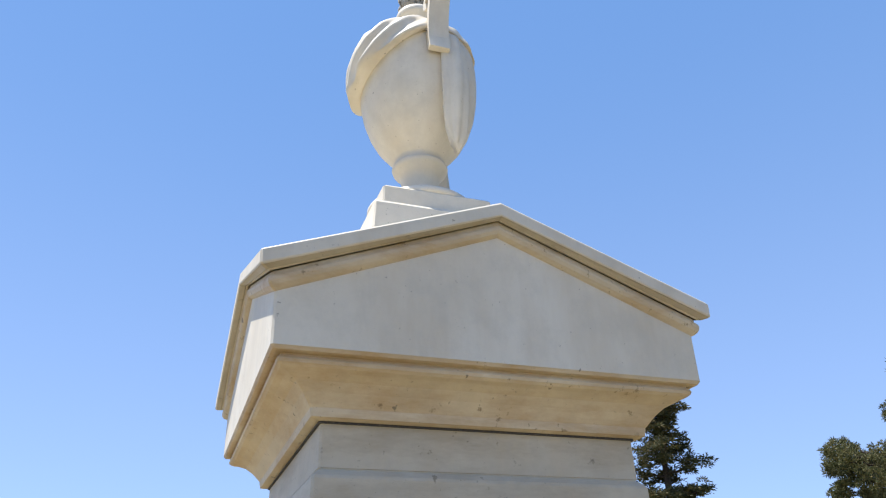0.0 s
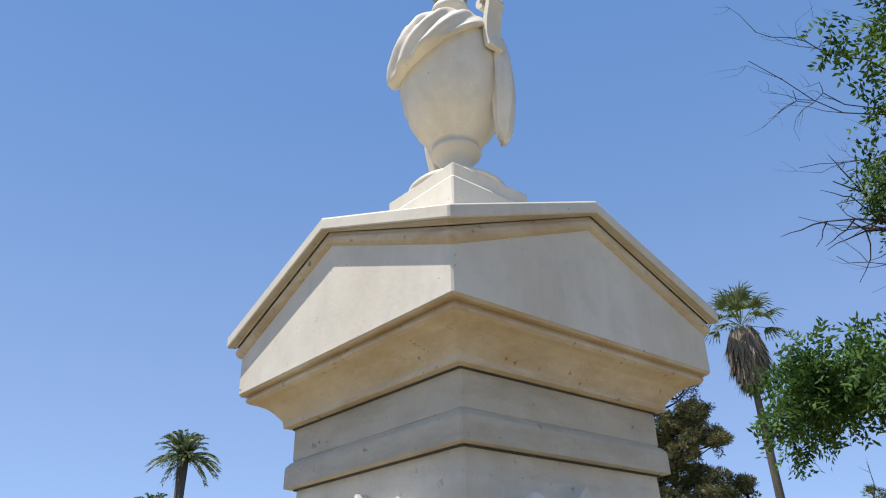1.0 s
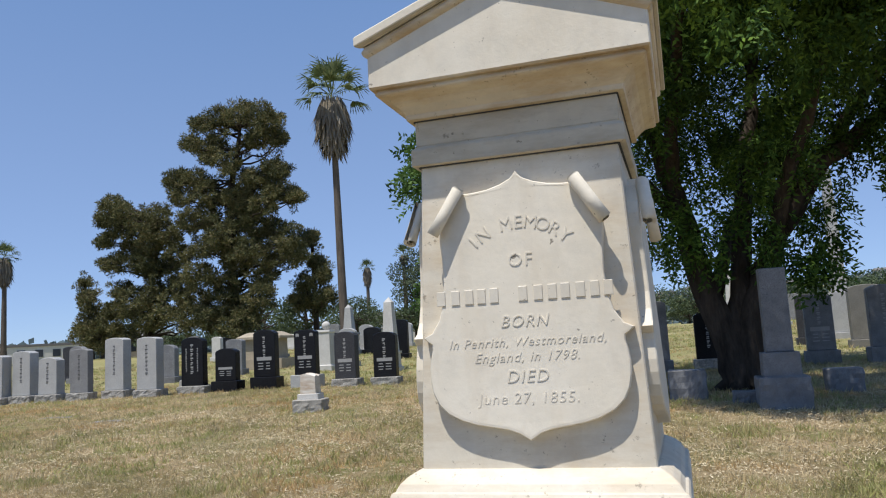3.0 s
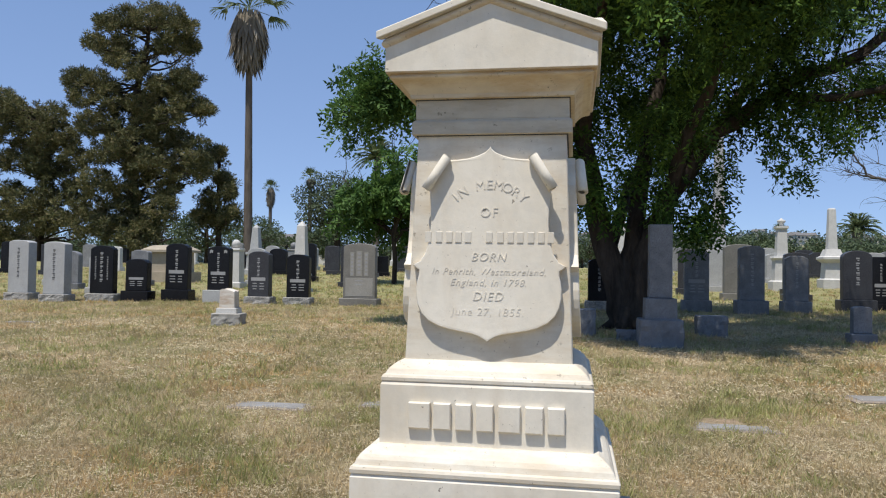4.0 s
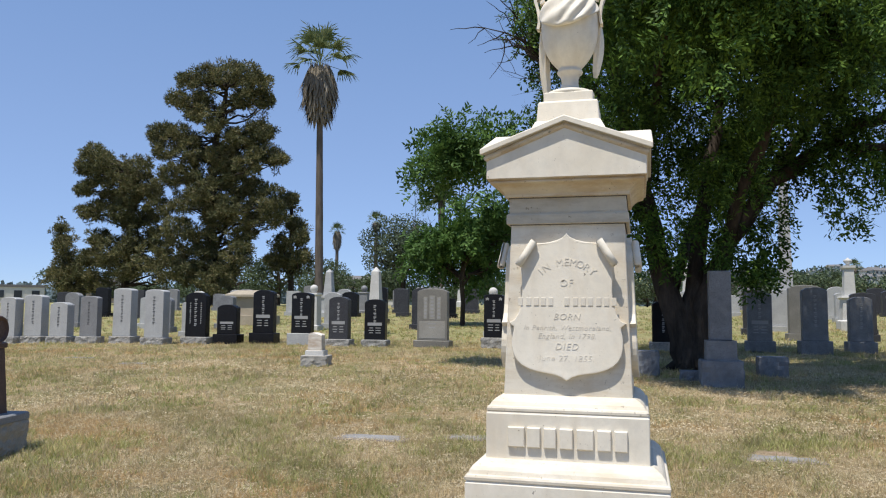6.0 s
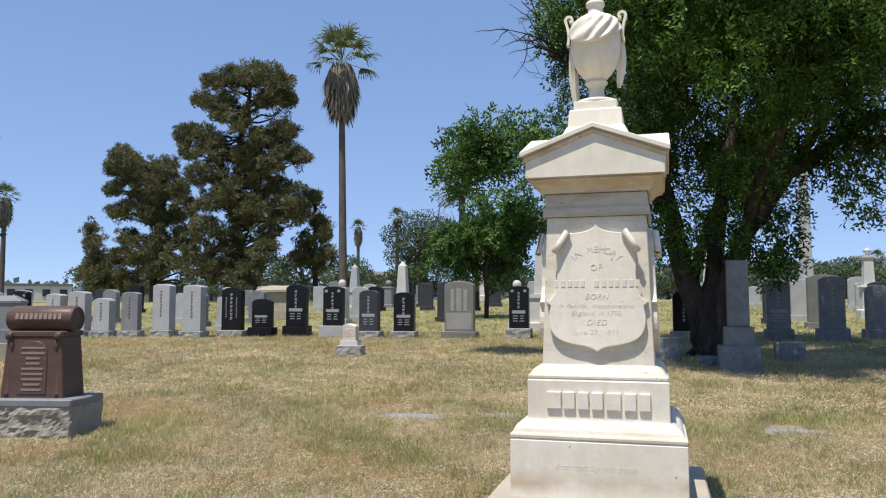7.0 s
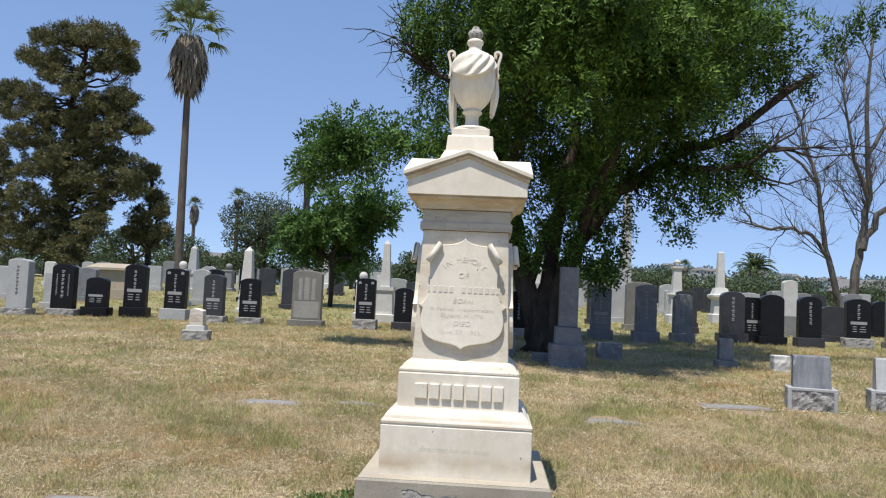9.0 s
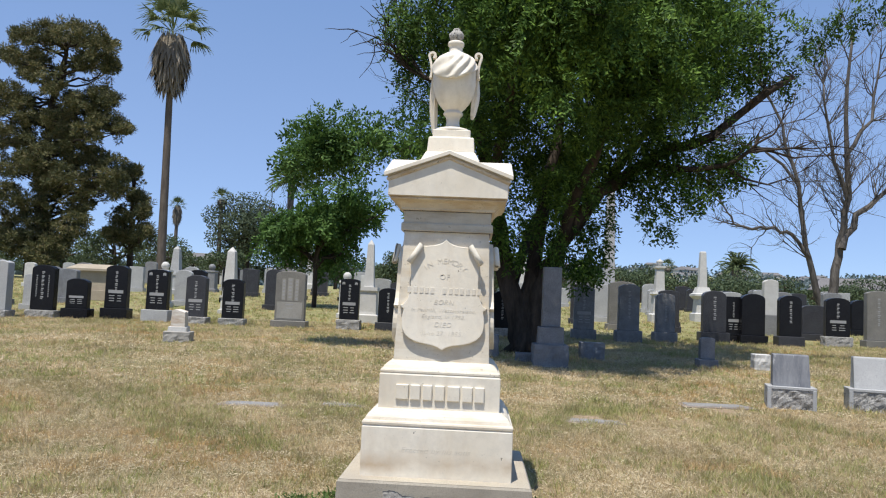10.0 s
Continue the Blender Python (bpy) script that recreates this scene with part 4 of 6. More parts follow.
obelisk(-7.2, 17.0, 0.42, 0.55, 0.36, 2.02, M_OLD, "slim weathered white marble obelisk")
obelisk(-2.85, 16.0, 0.50, 1.02, 0.28, 2.38, M_OLD, "white marble obelisk on a panelled pedestal")
obelisk(-12.85, 26.8, 0.60, 0.95, 0.40, 2.12, M_PALE, "old grey-white marble obelisk")
obelisk(6.3, 30.0, 0.90, 1.1, 0.50, 6.4, M_PALE, "very tall pale granite obelisk behind the shade tree", 0.4)
obelisk(2.2, 27.0, 0.55, 1.0, 0.38, 2.4, M_OLD, "slim white marble obelisk")
obelisk(-0.6, 27.5, 0.6, 0.8, 0.36, 2.2, M_OLD, "slim white marble obelisk")


def round_top(x, y, z, r, mat, label):
    """A short pedestal that carries a stone ball."""
    t = thing("ball_monument", (x, y, rise(x, y) - 0.02), label, "monument")
    part("pedestal", stack([(r * 1.9, 0), (r * 1.9, 0.15), (r * 1.5, 0.18), (r * 1.4, z - 0.1), (r * 1.6, z - 0.06), (r * 1.5, z)]), mat, t)
    part("ball", lathe([(r * math.sin(math.pi * i / 12) + 0.001, z + r - r * math.cos(math.pi * i / 12)) for i in range(13)], 20), mat, t, "", True)


round_top(-9.9, 18.6, 1.22, 0.13, M_OLD, "white marble pedestal with a stone ball")
round_top(-3.7, 17.2, 1.15, 0.13, M_OLD, "white marble pedestal with a stone ball")
round_top(-12.55, 30.4, 1.05, 0.16, M_GREY, "broad grey pedestal with a stone ball")


def sarcophagus(x, y):
    t = thing("chest_tomb", (x, y, rise(x, y) - 0.02), "ivory stone chest tomb with a hipped lid", "tomb")
    part("plinth", box(1.75, 0.95, 0, 0.35), M_SAND, t)
    part("chest", box(1.35, 0.7, 0.35, 1.02, tilt=0.97), M_SAND, t)
    part("lid", skin(bmesh.new(), [square(0.85, 1.02, None, 0.01, 0.48), square(0.85, 1.10, None, 0.01, 0.48), square(0.60, 1.24, None, 0.01, 0.24), square(0.5, 1.26, None, 0.01, 0.16)]), M_SAND, t)


sarcophagus(-13.3, 20.8)


def column_urn(x, y, h, label, mat=M_OLD):
    t = thing("column_monument", (x, y, rise(x, y) - 0.02), label, "monument")
    part("pedestal", stack([(0.32, 0), (0.32, 0.3), (0.25, 0.34), (0.22, h * 0.42), (0.28, h * 0.45), (0.26, h * 0.48)]), mat, t)
    part("shaft", stack([(0.165, h * 0.48), (0.135, h * 0.84), (0.18, h * 0.86), (0.18, h * 0.89)]), mat, t)
    part("urn", lathe([(0.07, h * 0.89), (0.05, h * 0.91), (0.13, h * 0.95), (0.12, h * 0.97), (0.04, h * 0.985), (0.02, h)], 20), mat, t, "", True)


column_urn(6.75, 22.0, 2.3, "pale stone column topped with a small urn")
column_urn(-9.9, 40.0, 2.6, "pale stone column topped with a small urn")


def broken_column(x, y):
    t = thing("broken_shaft_monument", (x, y, rise(x, y) - 0.02), "white marble pedestal carrying a cut-off square shaft", "monument")
    part("pedestal", stack([(0.36, 0), (0.36, 0.3), (0.28, 0.34), (0.25, 0.86), (0.38, 0.98), (0.38, 1.05), (0.29, 1.09), (0.21, 1.32)]), M_OLD, t)
    part("shaft", stack([(0.15, 1.32), (0.105, 2.66), (0.08, 2.70)]), M_OLD, t)


broken_column(8.85, 24.0)
headstone(9.15, 18.0, 0.42, 1.70, M_OLD, "tall white marble tablet on a grey block", "dome", base_mat=M_GREY, base_h=0.62, base=0.62, cols=0, group="back rows of headstones")

# in the shade of the tree, and on the lawn
def shaft_stone():
    t = thing("shaft_monument", (1.56, 8.05, rise(1.6, 8.0) - 0.02), "tall grey granite shaft on a stepped base in tree shade", "monument")
    part("lower_base", rough_block(0.61, 0.55, 0, 0.40, 4), M_DARKGREY, t)
    part("upper_base", box(0.45, 0.40, 0.40, 0.70, tilt=0.97), M_DARKGREY, t)
    part("shaft", slab_of([(a, b + 0.70) for a, b in top_outline(0.325, 1.06, "flat")], -0.13, 0.13, 0.012), M_DARKGREY, t)


shaft_stone()


def rock(x, y, sx, sy, sz, mat, label, name="grave_block", category="stone", turn=0.0):
    t = thing(name, (x, y, rise(x, y) - 0.02), label, category, turn=turn)
    part("block", rough_block(sx, sy, 0, sz, int(x * 10)), mat, t)


rock(0.42, 9.2, 0.52, 0.35, 0.42, M_DARKGREY, "low grey granite block in the tree shade")
rock(2.50, 9.4, 0.46, 0.32, 0.34, M_DARKGREY, "low square grey granite block in the tree shade")
rock(1.15, 8.55, 0.34, 0.26, 0.17, M_DARKGREY, "loose dark stone beside the tree trunk", "loose_stone")
headstone(4.62, 9.1, 0.27, 0.54, M_DARKGREY, "small grey headstone in the tree shade", "low", depth=0.15, base=0.36, base_h=0.13, base_mat=M_DARKGREY, cols=0)
rock(5.55, 8.9, 0.30, 0.24, 0.31, M_OLD, "short white marble stub standing on the lawn")
headstone(-0.46, 9.3, 0.68, 1.10, M_ROUGH, "rough grey boulder headstone in the tree shade", "dome", depth=0.4, base=0.82, base_h=0.25, base_mat=M_DARKGREY, cols=0)


def rise_to(px):
    bm = box(0.05, 0.345, 0, 0.27, c=0.005)
    bm.transform(Matrix.Translation((px, 0, 0)))
    return bm


def wedge_stone(x, y, label, seed):
    """A slanting tablet on a rock-faced base."""
    t = thing("slant_headstone", (x, y, rise(x, y) - 0.02), label, "headstone", "slant headstones on the lawn", -14.0)
    part("base", rough_block(0.58, 0.32, 0, 0.28, seed, 10, 0.026), M_ROUGH, t, "rock-faced granite base")
    for px in (-0.272, 0.272):
        part("margin", rise_to(px), M_PALE, t)
    part("margin", box(0.60, 0.34, 0.268, 0.302, c=0.006), M_PALE, t, "smooth drafted edge")
    bm = bmesh.new()
    skin(bm, [[(sx * (0.228 - k), yy, z) for sx, yy in ((-1, y0), (1, y0), (1, 0.13), (-1, 0.13))] for y0, z, k in ((-0.12, 0.30, 0), (-0.01, 0.70, 0.008), (0.0, 0.715, 0.012))])
    part("tablet", bm, M_VEINED if seed == 5 else M_PALE, t)


wedge_stone(4.42, 4.75, "veined grey marble slant headstone on a rock-faced base", 5)
wedge_stone(5.52, 4.85, "pale grey slant headstone on a rock-faced base", 9)


def broken_marble():
    t = thing("broken_column_grave", (-5.55, 9.05, rise(-5.5, 9.0) - 0.02), "stained broken white marble post on a rough block", "headstone", turn=8)
    part("base", rough_block(0.50, 0.42, 0, 0.22, 12), M_SPALL, t)
    part("step", box(0.36, 0.32, 0.22, 0.31, tilt=0.97), M_OLD, t)
    bm = stack([(0.135, 0.31), (0.125, 0.62)])
    bmesh.ops.subdivide_edges(bm, edges=list(bm.edges), cuts=3, use_grid_fill=True)
    for v in bm.verts:
        if v.co.z > 0.55:
            v.co.z += 0.05 * noise.noise(v.co * 9)
    part("post", bm, M_RUSTED, t, "broken off at the top, stained rust-brown")


broken_marble()


def stepped_pedestal():
    t = thing("pedestal_grave", (-12.3, 7.35, rise(-12, 7.3) - 0.02), "low grey granite pedestal with hipped top on tan steps", "headstone", turn=30)
    part("step", box(1.0, 0.84, 0, 0.34), M_SAND, t)
    part("block", box(0.78, 0.62, 0.34, 0.60), M_GREY, t)
    part("die", skin(bmesh.new(), [square(0.33, 0.60, None, 0.01, 0.27), square(0.30, 1.12, None, 0.01, 0.24), square(0.32, 1.13, None, 0.01, 0.26), square(0.32, 1.17, None, 0.01, 0.26), square(0.15, 1.28, None, 0.01, 0.08)]), M_GREY, t)


stepped_pedestal()


def brown_stone():
    x, y = -5.75, 1.45
    t = thing("scroll_headstone", (x, y, rise(x, y) - 0.03), "polished brown granite headstone with a stone log on top", "headstone", turn=12)
    base = part("base", rough_block(0.95, 0.62, 0, 0.34, 21, 12, 0.030), M_CONCRETE, t, "rock-faced grey granite base")
    part("margin", box(0.965, 0.635, 0.335, 0.402, c=0.012), M_GREY, base, "smooth drafted edge")
    body = part("die", skin(bmesh.new(), [square(0.33, 0.40, None, 0.01, 0.20), square(0.29, 1.00, None, 0.01, 0.178), square(0.285, 1.01, None, 0.01, 0.172)]), M_BROWN, t)
    part("cap", stack([(0.288, 1.008), (0.305, 1.020), (0.305, 1.058), (0.285, 1.068)]), M_BROWN, t).scale = (1.0, 0.62, 1.0)
    n = 28
    def turned(rows, bx, by, bz):
        """A shape turned about a level axis along x."""
        bm = bmesh.new()
        skin(bm, [[(bx + xx, by + r * math.cos(2 * math.pi * i / n), bz + r * math.sin(2 * math.pi * i / n)) for i in range(n)] for xx, r in rows])
        bmesh.ops.recalc_face_normals(bm, faces=bm.faces)
        return bm
    log = part("log", turned([(-0.330, 0.085), (-0.330, 0.104), (-0.346, 0.108), (-0.350, 0.122), (-0.335, 0.131), (-0.325, 0.126), (-0.31, 0.133), (0.31, 0.133), (0.325, 0.126), (0.335, 0.131), (0.350, 0.122), (0.346, 0.108), (0.330, 0.104), (0.330, 0.085)], 0, 0, 1.190), M_BROWN, t, "stone cylinder with ringed ends", True)
    bm = bmesh.new()
    for k in range(10):
        u = -0.225 + 0.05 * k
        skin(bm, [[(u + sx * 0.017, -r * math.cos(a), 1.190 + r * math.sin(a)) for sx, a in ((-1, -0.02), (1, -0.02), (1, 0.42), (-1, 0.42))] for r in (0.128, 0.1375)], False, True)
    tagged(part("name_bars", bm, M_BROWN_CUT, log, "a row of plain raised bars"), kind="stuff")
    lean = 0.022 / 0.60
    def front(bm):
        for v in bm.verts:
            v.co.y += -0.20 + lean * (v.co.z - 0.40)
        return bm
    arch = [(-0.15, 0.44), (0.15, 0.44), (0.15, 0.84)] + [(0.15 * math.cos(radians(a)), 0.84 + 0.13 * math.sin(radians(a))) for a in range(15, 180, 15)] + [(-0.15, 0.84)]
    part("arched_panel", front(slab_of(arch, -0.008, 0.01, 0.004)), M_BROWN, body)
    for sx in (-1, 1):
        bm = lathe([(0.030, 0.42), (0.030, 0.45), (0.018, 0.47), (0.016, 0.86), (0.030, 0.89), (0.034, 0.95), (0.020, 0.99)], 14)
        for v in bm.verts:
            v.co.x += sx * (0.262 - 0.06 * (v.co.z - 0.42))
            v.co.y += 0.016
        part("carved_border", front(bm), M_BROWN, body, "", True)
        part("scroll", turned([(-0.035, 0.03), (-0.03, 0.045), (0.03, 0.045), (0.035, 0.03)], sx * 0.255, -0.17, 1.02), M_BROWN, body, "", True)
    bm = bmesh.new()
    rnd = random.Random(2)
    for i in range(9):
        w, z = rnd.uniform(0.07, 0.125), 0.90 - i * 0.052
        y0 = -0.20 + lean * (z - 0.40) - 0.006
        skin(bm, [[(sx * w, yy, z + sz * 0.011) for sx, sz in ((-1, -1), (1, -1), (1, 1), (-1, 1))] for yy in (y0, y0 - 0.007)], False, True)
    tagged(part("inscription", bm, M_BROWN_CUT, body, "rows of plain bars"), kind="stuff")


brown_stone()


def flat_marker(x, y, w, d, turn, label):
    t = thing("flat_grave_marker", (x, y, rise(x, y) - (0.012 if y > 1 else 0.0)), label, "grave marker", "flat markers in the lawn", turn)
    part("border", box(w, d, -0.05, 0.012, c=0.006), M_BORDER, t, "worn concrete border")
    part("plate", box(w * 0.82, d * 0.70, 0.0, 0.017, c=0.003), M_PLAQUE, t)
    bm = bmesh.new()
    rnd = random.Random(int(x * 100))
    for z in (0.06, -0.01, -0.07):
        k = rnd.uniform(0.16, 0.30) * w
        skin(bm, [[(sx * k, z * d / 0.34 + sy * 0.011, zz) for sx, sy in ((-1, -1), (1, -1), (1, 1), (-1, 1))] for zz in (0.014, 0.0185)], False, True)
    tagged(part("inscription", bm, M_BARS, t, "rows of plain bars"), kind="stuff")


flat_marker(-1.17, -0.93, 0.60, 0.32, 0, "flat grey granite grave marker set in dry grass")
flat_marker(-2.33, -0.80, 0.62, 0.30, 3, "flat grey granite grave marker set in dry grass")
flat_marker(3.40, 4.62, 0.98, 0.44, 4, "flat grey granite grave marker sunk in the lawn")
flat_marker(1.60, 3.15, 0.70, 0.36, 0, "flat worn grave marker nearly grown over")
flat_marker(-2.30, 3.15, 0.78, 0.36, 2, "flat worn grave marker nearly grown over")
flat_marker(-1.30, 3.40, 0.55, 0.34, 2, "flat worn grave marker nearly grown over")
flat_marker(-9.2, 8.6, 0.6, 0.34, 10, "flat pale grave marker in the lawn")
flat_marker(-11.0, 9.3, 0.6, 0.34, 10, "flat pale grave marker in the lawn")


# ---- trees ----
def leaf_mesh(name, pos, along, up, length, width, mat, parent, corners=4):
    """Leaves as pointed blades, a separate island each: lozenges, or slim wedges of three corners."""
    pos, along, up = np.asarray(pos), np.asarray(along), np.asarray(up)
    n = len(pos)
    along = along / np.maximum(np.linalg.norm(along, axis=1, keepdims=True), 1e-6)
    side = np.cross(along, up)
    side = side / np.maximum(np.linalg.norm(side, axis=1, keepdims=True), 1e-6)
    L, Wd = np.reshape(length, (-1, 1)) * np.ones((n, 1)), np.reshape(width, (-1, 1)) * np.ones((n, 1))
    if corners == 4:
        v = np.stack([pos, pos + along * L * 0.45 + side * Wd * 0.5, pos + along * L, pos + along * L * 0.45 - side * Wd * 0.5], 1).reshape(-1, 3)
    else:
        v = np.stack([pos - side * Wd * 0.42, pos + side * Wd * 0.42, pos + along * L], 1).reshape(-1, 3)
    me = bpy.data.meshes.new(name)
    me.vertices.add(corners * n)
    me.vertices.foreach_set("co", v.ravel())
    me.loops.add(corners * n)
    me.loops.foreach_set("vertex_index", np.arange(corners * n))
    me.polygons.add(n)
    me.polygons.foreach_set("loop_start", np.arange(0, corners * n, corners))
    me.update(calc_edges=True)
    me.materials.append(mat)
    ob = new(name, me)
    ob.parent = parent
    return ob


def unit(rng, n):
    v = rng.normal(size=(n, 3))
    return v / np.linalg.norm(v, axis=1, keepdims=True)


def sprays(rng, centres, radii, per, pairs=6, stem=0.34, leaf=0.085, droop=0.55):
    """Feathered leaf sprays round clump centres: positions, directions and ups of the leaflets."""
    P, A, U = [], [], []
    for c, r in zip(centres, radii):
        d = unit(rng, per)
        p = np.asarray(c) + d * (np.asarray(r) * rng.uniform(0.35, 1.0, (per, 1)) ** 0.6)
        way = d * 0.8 + unit(rng, per) * 0.5 - np.array([0, 0, droop])
        way /= np.linalg.norm(way, axis=1, keepdims=True)
        out = np.cross(way, unit(rng, per))
        out /= np.linalg.norm(out, axis=1, keepdims=True)
        nrm = np.cross(out, way)
        for k in range(pairs):
            t = (k + 0.6) / pairs
            q = p + way * stem * t - np.array([0, 0, 1.0]) * (0.18 * stem * t * t)
            for s in (-1, 1):
                P.append(q + rng.normal(size=(per, 3)) * 0.02)
                A.append(out * s + way * 0.75 + rng.normal(size=(per, 3)) * 0.35)
                U.append(nrm)
    return np.concatenate(P), np.concatenate(A), np.concatenate(U)


def limb(rng, a, b, bend=0.15, n=7):
    a, b = np.asarray(a, float), np.asarray(b, float)
    L = np.linalg.norm(b - a)
    k = rng.normal(size=3) * bend * L
    return [tuple(a + (b - a) * t + k * math.sin(math.pi * t) * 0.6 + rng.normal(size=3) * 0.02 * L * (0 < t < 1)) for t in np.linspace(0, 1, n)]


def taper(r0, r1, n):
    return [r0 + (r1 - r0) * i / (n - 1) for i in range(n)]


def twigs(rng, verts, faces, pts, r, count, length, levels=1, spread=0.8, lift=0.2):
    """Side shoots along a limb; returns their tips."""
    tips = []
    for _ in range(count):
        i = rng.integers(len(pts) // 3, len(pts))
        p = np.asarray(pts[i])
        d = np.asarray(pts[i]) - np.asarray(pts[i - 1])
        d = d / (np.linalg.norm(d) + 1e-6) + unit(rng, 1)[0] * spread + np.array([0, 0, lift])
        e = p + d / np.linalg.norm(d) * length * rng.uniform(0.5, 1.1)
        q = limb(rng, p, e, 0.14, 5)
        tube_into(verts, faces, q, taper(r, r * 0.3, 5), 5)
        tips.append(q[-1])
        if levels > 1:
            tips += twigs(rng, verts, faces, q, r * 0.45, max(2, count // 2), length * 0.55, levels - 1, spread, lift)
    return tips


def shade_tree():
    rng = np.random.default_rng(11)
    t = thing("shade_tree", (0, 0, 0), "large leafy shade tree with two dark leaning trunks", "tree")
    verts, faces = [], []
    limbs = [
        ([(1.25, 10.0, 0.2), (1.17, 10.0, 0.75), (0.98, 10.0, 1.48), (0.70, 10.0, 2.59), (0.50, 10.0, 3.49), (0.2, 10.0, 4.7), (-0.1, 9.9, 6.2), (0.1, 9.8, 7.6)], 0.29, 0.06),
        ([(1.32, 10.02, 0.2), (1.36, 10.0, 1.2), (1.62, 10.0, 1.95), (1.92, 10.0, 2.65), (2.65, 10.0, 3.72), (3.57, 10.0, 4.38), (4.92, 9.9, 5.05), (6.4, 9.7, 6.2)], 0.25, 0.06),
        ([(1.15, 10.0, 1.0), (1.38, 10.2, 2.3), (1.62, 10.6, 3.8), (1.9, 11.0, 5.4), (2.2, 11.2, 7.2)], 0.20, 0.06),
        ([(1.9, 10.0, 2.6), (2.2, 9.3, 3.8), (2.6, 8.4, 5.0), (3.0, 7.4, 5.8)], 0.13, 0.04),
        ([(2.65, 10.0, 3.72), (3.4, 10.6, 4.8), (4.4, 11.2, 6.0), (5.4, 11.6, 7.0)], 0.12, 0.04),
        ([(0.60, 10.0, 3.0), (0.1, 9.8, 3.7), (-0.8, 9.5, 4.25), (-1.8, 9.3, 4.45), (-2.7, 9.2, 4.4), (-3.5, 9.1, 4.1)], 0.10, 0.02),
        ([(0.45, 10.0, 3.6), (0.6, 9.0, 4.8), (0.8, 7.8, 5.8), (1.0, 6.9, 6.3)], 0.12, 0.04),
        ([(0.9, 10.0, 1.9), (1.6, 12.0, 3.6), (2.2, 13.4, 4.6)], 0.12, 0.05),
        ([(3.57, 10.0, 4.38), (4.3, 9.6, 4.2), (5.0, 9.4, 4.3), (5.5, 9.2, 4.6)], 0.08, 0.03),
        ([(0.1, 9.9, 5.2), (-0.8, 9.9, 5.9), (-1.6, 9.8, 6.3)], 0.08, 0.03),
    ]
    tips = []
    for pts, r0, r1 in limbs:
        fine = []
        for a, b in zip(pts, pts[1:]):
            for k in range(3):
                u = k / 3
                fine.append(tuple(np.asarray(a) * (1 - u) + np.asarray(b) * u + rng.normal(size=3) * 0.025))
        fine.append(pts[-1])
        tube_into(verts, faces, fine, taper(r0, r1, len(fine)), 10)
        near_left = pts[-1][0] < -3
        tips += twigs(rng, verts, faces, fine[len(fine) // 2:], 0.012 if near_left else 0.03, 8, 0.45 if near_left else 1.4, 2, 0.9, 0.15)
        tips.append(pts[-1])
    # root flare
    for a in range(6):
        d = np.array([math.cos(a * 1.05), math.sin(a * 1.05), 0])
        tube_into(verts, faces, [tuple(np.array([1.26, 10.0, 0.75]) + d * 0.12), tuple(np.array([1.26, 10.0, 0.5]) + d * 0.25), tuple(np.array([1.26, 10.0, 0.33]) + d * 0.55)], [0.16, 0.12, 0.05], 7)
    mesh_ob("trunk", verts, faces, M_BARK, t, True)
    # dead bare branches at the edge of the crown
    dv, df = [], []
    for a, b, r in (((-0.2, 9.2, 5.3), (-2.3, 8.2, 6.4), 0.018), ((-0.4, 8.8, 4.9), (-1.9, 8.0, 5.6), 0.014), ((-0.2, 9.4, 6.4), (-2.2, 8.4, 7.2), 0.016), ((0.0, 9.2, 7.0), (-1.5, 5.9, 7.3), 0.02), ((0.0, 8.8, 6.8), (-1.3, 6.4, 7.0), 0.016), ((-0.4, 8.0, 7.4), (-1.6, 6.6, 8.2), 0.018), ((4.6, 9.9, 5.0), (6.9, 9.6, 5.9), 0.03), ((4.2, 9.9, 5.3), (6.4, 9.7, 7.0), 0.026), ((3.4, 10.0, 4.4), (5.7, 9.4, 3.7), 0.022), ((4.0, 9.0, 6.0), (5.6, 8.4, 7.6), 0.022), ((3.0, 8.4, 5.4), (4.4, 7.9, 7.0), 0.018), ((2.2, 8.6, 5.2), (1.4, 7.6, 6.9), 0.016)):
        q = limb(rng, a, b, 0.10, 9)
        tube_into(dv, df, q, taper(r * 0.6, 0.004, 9), 5)
        twigs(rng, dv, df, q, 0.005, 5, 0.7, 2, 0.8, 0.15)
    mesh_ob("dead_branch", dv, df, M_BARK, t)
    # crown: clumps round the twig ends, held inside a wide low dome with gaps
    centres, radii, airy = [], [], []
    for p in tips:
        p = np.asarray(p)
        inside = ((p[0] - 2.3) / 4.0) ** 2 + ((p[1] - 10.2) / 4.8) ** 2 < 1
        left_limb = -3.6 < p[0] < -0.6 and 3.6 < p[2] < 5.2
        if not left_limb and (not inside or p[2] < 3.5 or p[2] < 3.3 + 0.80 * (p[0] - 1.8) or (p[0] > 3.0 and rng.uniform() < 0.4) or (p[2] < 4.4 and p[1] < 8.2) or (p[0] < -1.1 and p[2] < 6.6)):
            continue
        if left_limb:
            airy.append(p)
            continue
        centres.append(p)
        radii.append(rng.uniform(0.28, 0.50))
    n_dome = 430
    ang = rng.uniform(0, 2 * np.pi, n_dome)
    rad = np.sqrt(rng.uniform(0.03, 1.0, n_dome))
